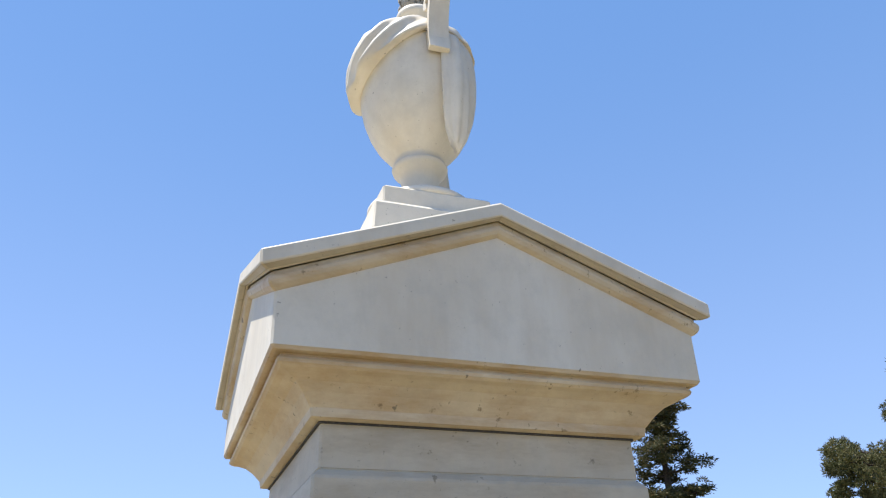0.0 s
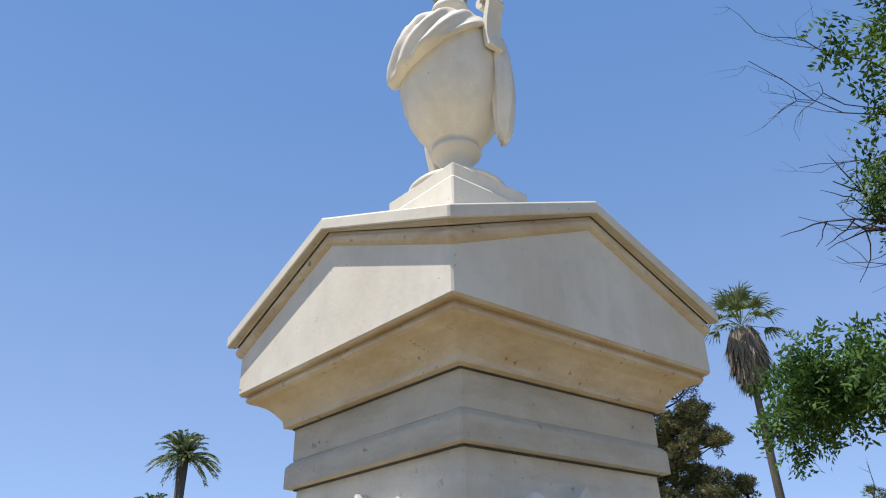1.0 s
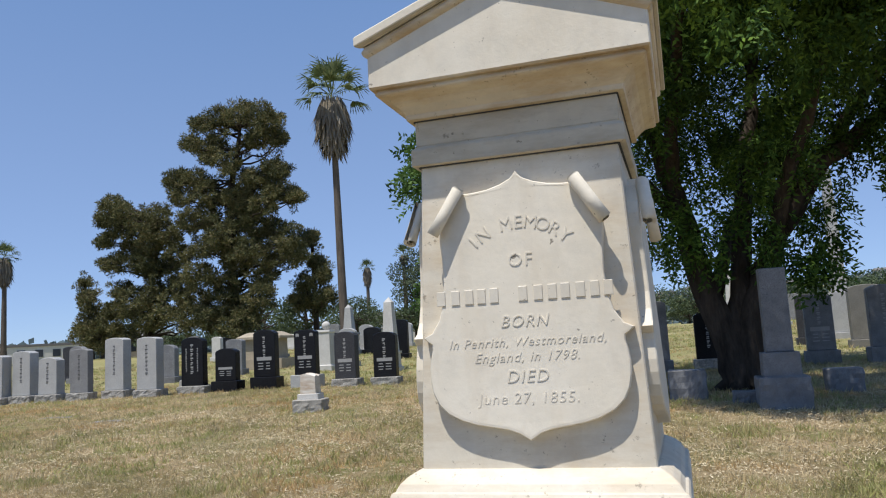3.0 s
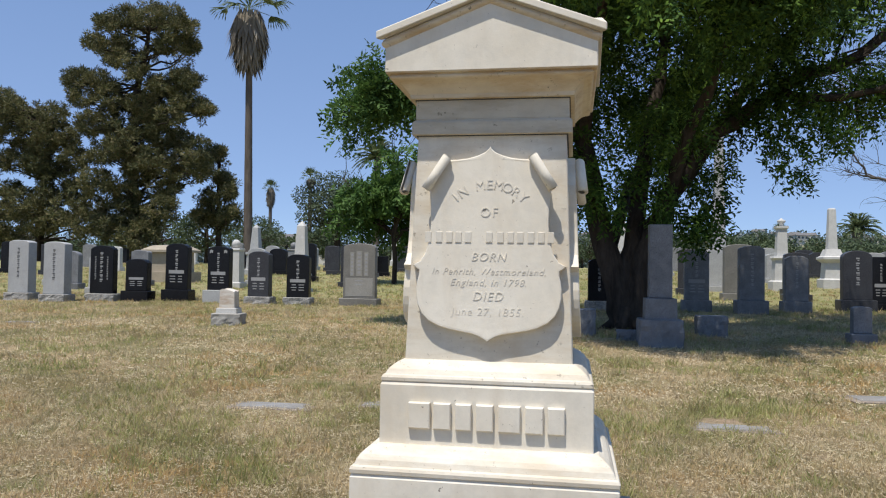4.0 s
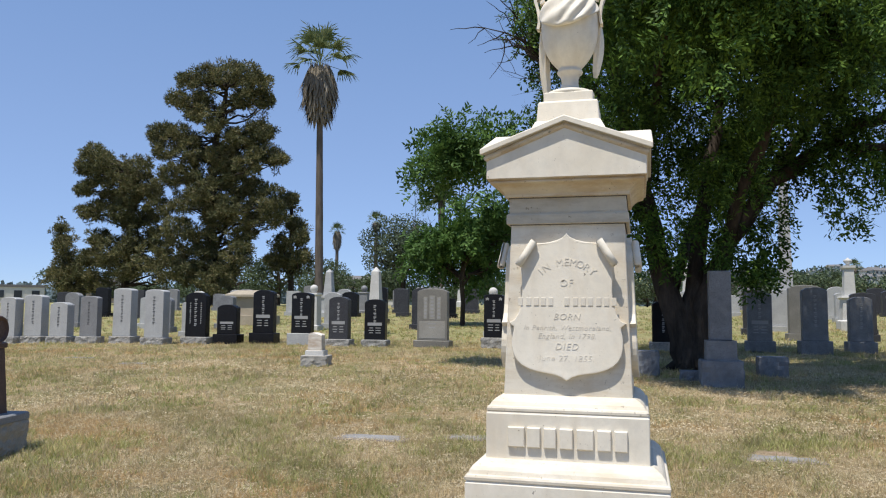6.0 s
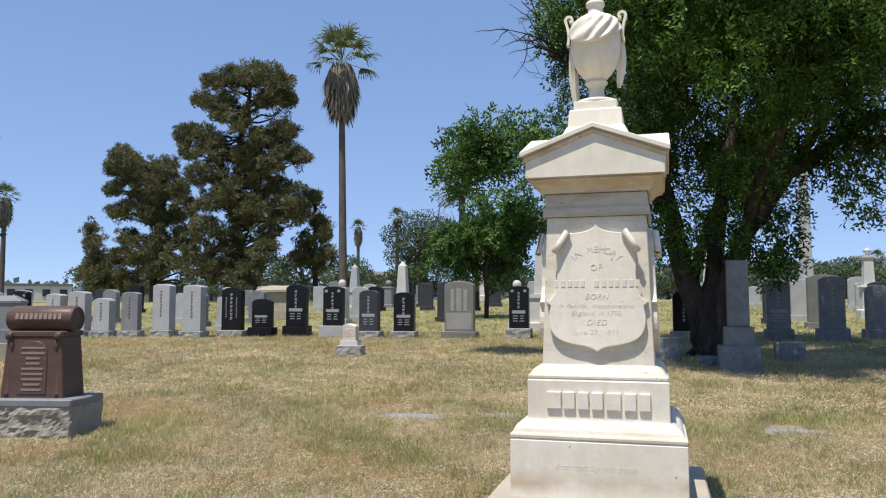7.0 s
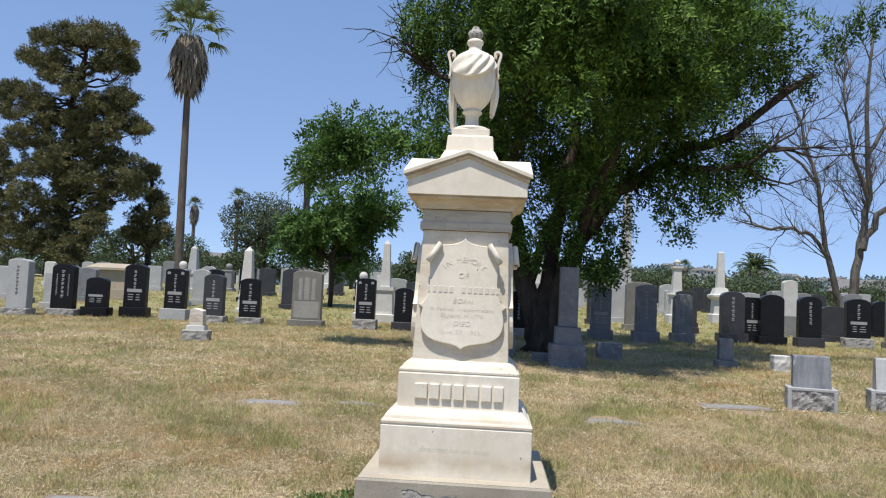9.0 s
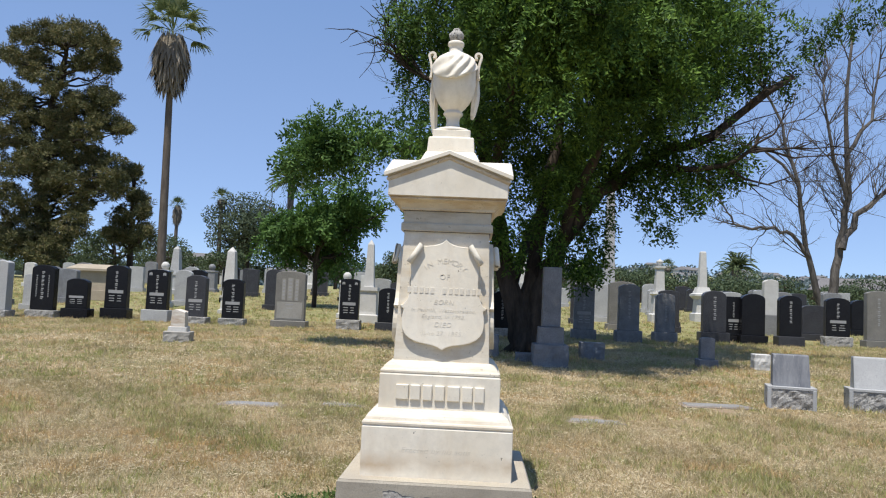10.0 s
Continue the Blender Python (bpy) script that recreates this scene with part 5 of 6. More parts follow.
    for a, r in zip(ang, rad):
        lobe = 1 + 0.16 * math.sin(3 * a + 0.6) + 0.10 * math.sin(7 * a)
        x, y = 2.2 + 3.7 * r * lobe * math.cos(a), 10.0 + 4.3 * r * lobe * math.sin(a)
        z = 3.3 + 0.5 * noise.noise((x * 0.55, y * 0.55, 2)) + rng.uniform(0.0, 1.0) ** 0.9 * 6.2 * math.sqrt(max(0.05, 1 - r * r * 0.55))
        floor_z = max(3.7, 3.55 + 0.92 * (x - 1.8)) + 0.25 * max(0.0, y - 10.0)
        if z < floor_z or x > 6.0 or (x > 2.8 and z < 5.2 and rng.uniform() < 0.35) or (y < 7.5 and z < 4.6) or (x < -0.5 and 4.4 < z < 6.0) or x < -1.6:
            continue
        centres.append(np.array([x, y, z]))
        radii.append(rng.uniform(0.28, 0.56))
    for c, r in (((2.7, 9.8, 3.1), 0.24), ((1.2, 9.6, 3.3), 0.30), ((0.9, 9.7, 2.5), 0.22), ((0.35, 9.6, 2.6), 0.26), ((0.3, 9.4, 3.0), 0.26), ((1.75, 9.6, 2.55), 0.22), ((1.9, 9.7, 3.0), 0.24), ((0.1, 9.4, 3.6), 0.40), ((-0.3, 9.5, 4.3), 0.50), ((-0.6, 9.6, 5.1), 0.55), ((0.7, 9.6, 4.4), 0.55), ((-1.2, 9.8, 6.2), 0.55), ((-0.8, 9.7, 6.9), 0.60), ((5.3, 9.8, 4.6), 0.36), ((5.2, 9.8, 6.2), 0.42), ((6.1, 10, 6.3), 0.45), ((4.9, 10, 6.4), 0.50), ((3.3, 10, 4.7), 0.35), ((5.7, 9.9, 6.9), 0.45), ((4.2, 10.1, 5.9), 0.45), ((4.6, 9.9, 7.2), 0.55), ((5.4, 9.7, 7.6), 0.50), ((3.8, 9.6, 6.8), 0.55), ((2.6, 9.0, 6.2), 0.55), ((2.0, 8.8, 7.2), 0.60), ((3.2, 9.0, 7.8), 0.60), ((3.8, 9.8, 5.5), 0.40), ((5.3, 9.9, 6.4), 0.5), ((5.9, 9.8, 7.3), 0.5), ((2.2, 9.8, 3.6), 0.30), ((2.9, 9.9, 3.9), 0.30), ((1.5, 9.7, 3.9), 0.40), ((0.6, 9.6, 3.3), 0.30), ((2.5, 10.2, 3.3), 0.28), ((3.2, 9.9, 4.2), 0.34), ((3.7, 9.9, 4.4), 0.34), ((2.6, 9.7, 4.1), 0.34), ((4.3, 9.9, 4.7), 0.34), ((2.0, 9.5, 3.9), 0.34), ((1.0, 9.5, 2.9), 0.28), ((1.6, 10.3, 3.0), 0.32), ((2.2, 10.4, 3.0), 0.28), ((0.2, 10.2, 2.9), 0.28), ((4.8, 9.7, 4.4), 0.28)):
        centres.append(np.array(c))
        radii.append(r)
    # sparse sprays out on the right-hand limb ends, and hanging ones under the long limb
    for c, r in (((6.4, 9.8, 6.6), 0.35), ((6.9, 9.7, 7.2), 0.3), ((7.5, 9.7, 7.5), 0.3), ((8.0, 9.6, 7.8), 0.3), ((3.85, 9.7, 3.15), 0.22), ((3.75, 9.7, 3.5), 0.28), ((3.5, 9.8, 3.85), 0.3), ((5.0, 9.8, 4.0), 0.25), ((5.25, 9.8, 4.5), 0.4), ((4.05, 9.7, 3.99), 0.30), ((4.32, 9.7, 3.76), 0.28), ((4.58, 9.7, 3.90), 0.28), ((3.86, 9.7, 4.37), 0.30), ((3.47, 9.7, 4.19), 0.24), ((2.96, 9.7, 4.52), 0.30), ((3.32, 9.7, 4.85), 0.34), ((4.03, 9.7, 4.94), 0.34), ((4.37, 9.7, 5.50), 0.34), ((4.80, 9.7, 5.63), 0.34), ((5.12, 9.7, 4.74), 0.26), ((5.17, 9.7, 4.32), 0.26), ((4.40, 9.7, 4.23), 0.28), ((4.13, 9.7, 4.51), 0.28), ((3.67, 9.7, 5.37), 0.36), ((2.28, 9.7, 2.41), 0.20), ((2.47, 9.7, 2.27), 0.20), ((2.55, 9.7, 2.65), 0.20), ((2.15, 9.7, 2.12), 0.20), ((3.63, 9.7, 4.99), 0.30)):
        centres.append(np.array(c))
        radii.append(r)
    for x, z in ((-4.0, 4.0), (-3.7, 4.5), (-3.1, 4.9), (-2.45, 5.05), (-1.9, 4.85), (-1.25, 4.9), (-3.4, 4.15), (-2.75, 4.5), (-2.1, 4.45), (-1.4, 4.4), (-0.85, 5.2), (-3.3, 4.6), (-2.6, 4.85), (-2.0, 4.75), (-1.5, 4.75), (-0.9, 4.6), (-0.6, 4.2), (-2.3, 4.2), (-0.9, 4.1), (-0.4, 4.8), (-1.0, 3.5), (-0.75, 3.2), (-0.55, 3.8)):
        airy += [np.array((-2.05 + 0.80 * (x + 2.2) + rng.normal() * 0.1, 9.1 + rng.uniform(-0.6, 0.6), 4.52 + 0.75 * (z - 4.6))) for _ in range(2)]
    P, A, U = sprays(rng, airy, rng.uniform(0.16, 0.34, len(airy)), 13, 7, 0.34, droop=0.35)
    leaf_mesh("outer_bough_leaves", P, A, U, rng.uniform(0.075, 0.125, len(P)), rng.uniform(0.032, 0.048, len(P)), M_LEAF_BRIGHT, t)
    P, A, U = sprays(rng, centres, np.array(radii) * 0.76, 29, 7, 0.36, droop=0.65)
    leaf_mesh("crown", P, A, U, rng.uniform(0.075, 0.125, len(P)), rng.uniform(0.032, 0.046, len(P)), M_LEAF, t)


shade_tree()


def small_tree():
    rng = np.random.default_rng(5)
    x, y = -5.65, 21.7
    t = thing("young_tree", (0, 0, 0), "young bright green tree behind the first row of headstones", "tree")
    verts, faces = [], []
    tips = []
    tube_into(verts, faces, [(x, y, 0.8), (x + 0.02, y, 1.7), (x - 0.05, y, 2.6), (x + 0.1, y, 3.4), (x, y, 4.2)], [0.095, 0.08, 0.075, 0.06, 0.035], 8)
    for e in ((-7.5, 21.7, 4.5), (-7.0, 21.5, 4.0), (-5.6, 21.6, 5.2), (-4.7, 21.7, 5.4), (-4.1, 22.0, 4.9), (-3.4, 21.7, 4.4), (-7.2, 21.6, 3.2), (-6.5, 22.3, 3.6), (-4.4, 21.8, 3.5), (-5.5, 20.9, 4.6), (-5.5, 22.5, 3.2)):
        q = limb(rng, (x, y, rng.uniform(2.3, 3.4)), e, 0.12, 7)
        tube_into(verts, faces, q, taper(0.06, 0.02, 7), 6)
        tips += twigs(rng, verts, faces, q, 0.02, 6, 0.9, 2, 1.0, 0.1)
    mesh_ob("trunk", verts, faces, M_BARK, t, True)
    c = [p for p in tips if 2.5 < p[2] < min(5.9, 4.3 + 0.8 * max(0.0, p[0] + 6.6)) and -7.8 < p[0] < -3.2 and noise.noise((p[0] * 1.1, p[1] * 1.1, p[2] * 1.6)) > -0.12]
    P, A, U = sprays(rng, c, rng.uniform(0.22, 0.42, len(c)), 13, 6, 0.46, droop=0.6)
    leaf_mesh("crown", P, A, U, rng.uniform(0.13, 0.21, len(P)), rng.uniform(0.055, 0.085, len(P)), M_LEAF_BRIGHT, t)


small_tree()


def bare_tree():
    rng = np.random.default_rng(21)
    t = thing("bare_tree", (0, 0, 0), "leafless grey tree with bare branching twigs", "tree")
    g = rise(15, 26) - 0.1
    for pts, r0, r1, n, ln in (
        ([(14.5, 26, g), (14.7, 26, 2.6), (15.0, 26, 4.4), (15.2, 26, 6.3), (15.1, 26, 9.6), (15.4, 26, 13.2)], 0.22, 0.05, 18, 2.2),
        ([(14.35, 26, g + 0.3), (13.95, 26, 2.6), (13.6, 26, 4.2), (13.3, 26, 6.7), (12.5, 26, 9.2), (11.4, 26, 12.0)], 0.16, 0.035, 18, 2.2),
        ([(13.75, 26, 3.7), (13.1, 26, 4.7), (12.3, 26, 4.98), (11.4, 26, 4.9), (10.8, 26, 4.95), (10.35, 26, 5.5), (9.7, 26, 6.6)], 0.09, 0.025, 10, 1.5),
        ([(15.0, 26, 4.2), (15.6, 26, 5.6), (16.8, 26, 6.6), (18.2, 26, 8.2)], 0.17, 0.04, 14, 2.2),
        ([(15.2, 26, 6.3), (14.4, 25.6, 8.4), (13.9, 25.3, 10.8)], 0.10, 0.03, 14, 2.0),
        ([(13.3, 26, 6.7), (12.3, 26.2, 8.0), (11.2, 26.3, 8.5), (10.2, 26.3, 8.3)], 0.07, 0.02, 14, 1.5),
        ([(15.15, 26, 8.0), (16.2, 26.2, 9.6), (16.6, 26.2, 12.2)], 0.10, 0.03, 14, 2.0)):
        fine, verts, faces = [], [], []
        for a, b in zip(pts, pts[1:]):
            for k in range(3):
                fine.append(tuple(np.asarray(a) * (1 - k / 3) + np.asarray(b) * k / 3 + rng.normal(size=3) * 0.05))
        fine.append(pts[-1])
        tube_into(verts, faces, fine, taper(r0, r1, len(fine)), 7)
        twigs(rng, verts, faces, fine, 0.030, n, ln, 3, 0.85, 0.20)
        mesh_ob("trunk" if r0 > 0.18 else "limb", verts, faces, M_DEAD, t, True)


bare_tree()


def conifer(x, y, height, boughs, label, mat, seed, tufts=9, size=0.5, name="conifer"):
    """boughs: (height share, reach, count). Tufted boughs with gaps between them."""
    rng = np.random.default_rng(seed)
    z0 = rise(x, y)
    t = thing(name, (0, 0, 0), label, "tree")
    verts, faces = [], []
    tube_into(verts, faces, [(x, y, z0 - 0.2), (x + 0.1, y, z0 + height * 0.3), (x - 0.1, y, z0 + height * 0.65), (x, y, z0 + height)], [height * 0.028, height * 0.022, height * 0.013, 0.03], 9)
    centres = []
    for share, reach, count in boughs:
        for k in range(count):
            a = 2 * math.pi * (k + rng.uniform(0, 1)) / count
            r = reach * rng.uniform(0.42, 1.22)
            zz = z0 + height * (share + rng.uniform(-0.06, 0.06) * (share < 0.95))
            q = limb(rng, (x, y, zz - 0.3), (x + r * math.cos(a), y + r * math.sin(a), zz + rng.uniform(-0.7, 0.9)), 0.10, 6)
            tube_into(verts, faces, q, taper(0.09, 0.03, 6), 5)
            for _ in range(tufts):
                u = rng.uniform(0.25, 1.1) ** 0.6
                i = min(5, int(u * 5.2))
                centres.append(np.asarray(q[i]) + rng.normal(size=3) * np.array([0.55, 0.55, 0.32]) * size)
    mesh_ob("trunk", verts, faces, M_BARK, t, True)
    centres = np.array(centres)
    per = 60
    c = np.repeat(centres, per, 0)
    d = unit(rng, len(c))
    d[:, 2] = np.abs(d[:, 2]) * 0.7 - 0.15
    p = c + d * rng.uniform(0.05, 0.55, (len(c), 1)) * size
    leaf_mesh("needles", p, d + unit(rng, len(c)) * 0.5, unit(rng, len(c)), rng.uniform(0.22, 0.45, len(c)) * size, 0.105 * size, mat, t)


def clump_pine(stem, boughs, label, seed, group="old pines"):
    """An open pine: limbs that each carry a mass of needle tufts; boughs are (x, height, radius)."""
    rng = np.random.default_rng(seed)
    y = stem[0][1]
    t = thing("pine_tree", (0, 0, 0), label, "tree", group)
    verts, faces, tufts = [], [], []
    tube_into(verts, faces, stem, taper(0.026 * stem[-1][2], 0.06, len(stem)), 10)
    heights, axis = [p[2] for p in stem], [p[0] for p in stem]
    for cx, cz, r in boughs:
        for dy in (rng.uniform(-2.6, -1.0), rng.uniform(-0.8, 0.8), rng.uniform(1.0, 2.6)):
            c = np.array([cx * (1 + dy / (y + 5)) + rng.normal() * 0.1, y + dy, 1.4 + (cz - 1.5) * (1 + dy / (y + 5))])
            from_z = min(heights[-1] - 0.4, max(heights[0] + 1.5, cz - rng.uniform(0.6, 1.6)))
            q = limb(rng, (np.interp(from_z, heights, axis), y, from_z), (c[0], c[1], c[2] - 0.3 * r), 0.09, 7)
            tube_into(verts, faces, q, taper(0.085, 0.02, 7), 6)
            for k in range(5):
                along = np.asarray(q[rng.integers(3, 7)]) + rng.normal(size=3) * np.array([0.4, 0.5, 0.3])
                tufts.append((*along, rng.uniform(0.20, 0.40)))
            for _ in range(int(16 * r + 4)):
                d = unit(rng, 1)[0] * rng.uniform(0.3, 1.0) ** 0.5
                tufts.append((*(c + d * np.array([1.12 * r, r, 0.88 * r])), rng.uniform(0.18, 0.38)))
    mesh_ob("trunk", verts, faces, M_BARK, t, True)
    tufts = np.repeat(np.array(tufts), 64, 0)
    d = unit(rng, len(tufts))
    d[:, 2] = d[:, 2] * 0.8 + 0.25
    p = tufts[:, :3] + d * tufts[:, 3:] * rng.uniform(0.1, 0.75, (len(tufts), 1))
    leaf_mesh("needles", p, d + unit(rng, len(tufts)) * 0.45, unit(rng, len(tufts)), rng.uniform(0.13, 0.27, len(tufts)), rng.uniform(0.040, 0.070, len(tufts)), M_PINE, t)


PINE_TOP = ((-27.5, 17.2, 0.8), (-26.1, 17.2, 0.9), (-24.6, 17.0, 0.9), (-23.6, 16.2, 0.8), (-29.1, 16.9, 0.7), (-23.2, 15.1, 0.5), (-29.7, 15.6, 0.6), (-28.1, 15.4, 0.7), (-24.9, 15.4, 0.7), (-28.5, 14.6, 0.6), (-26.8, 14.0, 0.7), (-23.0, 13.0, 0.5), (-23.9, 13.4, 0.5), (-22.2, 11.2, 0.6), (-23.1, 11.6, 0.7), (-23.8, 12.3, 0.7), (-25.1, 12.8, 0.8), (-26.0, 11.3, 0.9), (-24.5, 11.0, 0.9))
PINE_LOW = ((-31.1, 13.4, 0.8), (-29.8, 13.3, 0.9), (-30.5, 12.2, 0.9), (-28.5, 12.1, 0.9), (-26.2, 10.2, 1.0), (-27.7, 9.6, 1.0), (-28.9, 8.6, 0.9), (-25.0, 9.5, 1.0), (-23.8, 9.2, 0.9), (-22.6, 8.7, 0.9), (-22.4, 7.5, 0.8), (-23.8, 7.7, 0.9), (-25.4, 8.0, 0.9), (-26.9, 8.5, 0.9), (-24.5, 6.4, 0.9), (-24.7, 5.2, 0.8), (-30.0, 10.4, 0.9), (-29.4, 6.8, 1.0), (-27.3, 5.9, 1.0), (-27.8, 4.6, 1.0), (-28.5, 3.9, 1.0), (-25.8, 4.4, 1.0), (-26.6, 7.2, 1.0), (-28.4, 10.6, 0.9), (-26.6, 11.6, 0.9), (-26.2, 3.4, 1.1), (-29.6, 5.2, 1.0))
PINE_SIDE = ((-37.1, 12.5, 0.8), (-37.7, 11.5, 0.7), (-36.1, 11.8, 0.7), (-37.6, 10.0, 0.7), (-36.2, 10.6, 0.9), (-34.6, 10.8, 0.9), (-33.3, 11.2, 0.9), (-37.3, 8.3, 0.8), (-35.6, 9.0, 0.9), (-34.0, 9.4, 1.0), (-32.4, 9.8, 1.0), (-34.5, 8.0, 0.9), (-32.9, 7.7, 0.9), (-31.6, 8.3, 1.0), (-36.4, 6.4, 0.8), (-35.5, 5.2, 1.0), (-33.9, 6.1, 1.0), (-32.3, 4.9, 1.1), (-34.1, 4.3, 1.1), (-30.7, 4.0, 1.1), (-31.6, 6.3, 1.0))
clump_pine([(-26.4, 40.0, 1.4), (-26.7, 40.0, 4.5), (-26.9, 40.0, 7.0), (-26.8, 40.0, 12.4), (-26.1, 40.0, 15.7), (-26.3, 40.0, 16.8)], PINE_TOP + PINE_LOW, "big old pine with a broad broken crown", 31)
clump_pine([(-34.1, 41.0, 1.4), (-34.0, 41.0, 5.0), (-33.5, 41.0, 9.4), (-34.6, 41.0, 11.6)], PINE_SIDE, "lower dark pine beside the big one", 32)
clump_pine([(-40.6, 43.0, 1.5), (-40.8, 43.0, 4.0), (-41.3, 43.0, 7.6)], ((-41.3, 7.4, 0.3), (-41.1, 6.3, 0.6), (-40.5, 5.0, 0.9), (-39.3, 4.2, 1.0), (-41.3, 3.8, 0.9), (-38.5, 5.2, 0.8), (-39.8, 3.0, 1.0), (-38.0, 3.4, 1.0)), "small pointed pine beside the old ones", 37)
clump_pine([(-22.0, 42.0, 1.5), (-22.1, 42.0, 5.0), (-22.2, 42.0, 8.9)], ((-22.2, 8.8, 0.5), (-21.9, 7.2, 0.5), (-21.4, 6.3, 0.5), (-22.8, 5.9, 0.6), (-21.2, 5.0, 0.5), (-22.1, 4.6, 0.6), (-23.3, 4.8, 0.6)), "thin young pine beside the tall palm", 33)
conifer(-45.3, 33.3, 16.9, [(0.08, 3.4, 11), (0.18, 3.7, 11), (0.28, 3.8, 11), (0.38, 3.3, 10), (0.48, 3.4, 10), (0.58, 2.5, 8), (0.68, 2.6, 8), (0.78, 1.7, 6), (0.87, 1.5, 6), (0.94, 1.0, 5), (1.0, 0.5, 4)], "tall dark fir with browning needle tips", M_FIR, 34, 12, 0.8, "fir_tree")
conifer(27.5, 40.0, 5.4, [(0.3, 2.2, 7), (0.5, 2.4, 7), (0.7, 2.0, 6), (0.95, 1.0, 5)], "dark pine at the edge of the graves", M_PINE, 35, 8, 0.7, "pine_tree")


def fan_palm(x, y, trunk_top, skirt, crown, r, label, seed, lean=0.0):
    """Trunk, a hanging skirt of dead fronds, a head of fan leaves."""
    rng = np.random.default_rng(seed)
    z0 = rise(x, y)
    t = thing("fan_palm", (0, 0, 0), label, "palm tree", "fan palms")
    verts, faces = [], []
    zs = np.linspace(z0 - 0.2, trunk_top + skirt, 14)
    tube_into(verts, faces, [(x + lean * (z - z0), y, z) for z in zs], [r * (1.25 - 0.5 * i / 13) * (1 + 0.03 * (i % 2)) for i in range(14)], 12)
    mesh_ob("trunk", verts, faces, M_PALMBARK, t, True)
    hx, hz = x + lean * (trunk_top + skirt - z0), trunk_top + skirt
    n = 900
    a = rng.uniform(0, 2 * np.pi, n)
    h = rng.uniform(0, 1, n)
    rad = (0.22 + 0.78 * np.sin(np.pi * np.clip(0.06 + 0.80 * h, 0, 1)) ** 0.9) * crown * 0.28
    p = np.stack([hx + rad * np.cos(a), y + rad * np.sin(a), trunk_top + 0.25 * skirt + h * skirt * 0.85], 1)
    d = np.stack([np.cos(a) * 0.18, np.sin(a) * 0.18, -np.ones(n)], 1) + rng.normal(size=(n, 3)) * 0.12
    leaf_mesh("dead_frond_skirt", p, d, np.stack([np.cos(a), np.sin(a), np.zeros(n)], 1), rng.uniform(0.2, 0.38, n) * skirt, 0.05 * skirt, M_SKIRT, t)
    P, A, U, L, W = [], [], [], [], []
    for k in range(24):
        a = 2 * math.pi * (k * 0.382 + rng.uniform(-0.03, 0.03))
        e = -0.40 + 1.85 * ((k + 0.5) / 24) ** 0.9
        d = np.array([math.cos(a) * math.cos(e), math.sin(a) * math.cos(e), math.sin(e)])
        reach = crown * rng.uniform(0.34, 0.46)
        c = np.array([hx, y, hz + 0.12 * crown]) + d * reach
        s = np.cross(d, [0, 0, 1.0])
        s /= np.linalg.norm(s) + 1e-6
        u = np.cross(s, d)
        for j in range(-6, 7):
            f = j / 6 * 1.15
            fold = d * math.cos(f) + s * math.sin(f) + np.array([0, 0, -0.05 - 0.22 * abs(f)])
            fold /= np.linalg.norm(fold)
            cut = crown * rng.uniform(0.26, 0.36) * (1 - 0.18 * abs(f))
            for q, drop in ((0.0, 0.0), (0.75, -0.75)):
                P.append(c + fold * cut * q)
                A.append(fold + np.array([0, 0, drop]))
                U.append(u + rng.normal(size=3) * 0.25)
                L.append(cut * (1.0 if q == 0 else 0.55))
                W.append(crown * (0.050 if q == 0 else 0.022))
        for j in range(2):
            P.append(np.array([hx, y, hz + 0.12 * crown]) + s * 0.02 * (j - 0.5))
            A.append(d)
            U.append(u)
            L.append(reach * 1.1)
            W.append(crown * 0.022)
    leaf_mesh("fronds", P, A, U, L, W, M_PALM, t)


fan_palm(-19.14, 40.0, 13.2, 3.7, 3.5, 0.225, "very tall fan palm with a hanging skirt of dead fronds", 41, -0.017)
fan_palm(-65.8, 58.6, 9.6, 3.0, 2.2, 0.24, "distant fan palm with a dead frond skirt", 42)
fan_palm(-41.2, 96.1, 9.9, 2.6, 1.7, 0.25, "distant fan palm with a dead frond skirt", 43)
fan_palm(-25.7, 69.0, 9.5, 0.9, 1.5, 0.2, "distant fan palm before a round tree", 44)
fan_palm(-68.0, 48.0, 10.5, 2.0, 2.3, 0.24, "distant fan palm beside low trees", 45)
fan_palm(22.6, 85.0, 5.6, 0.7, 1.3, 0.18, "small distant fan palm on the skyline", 46)


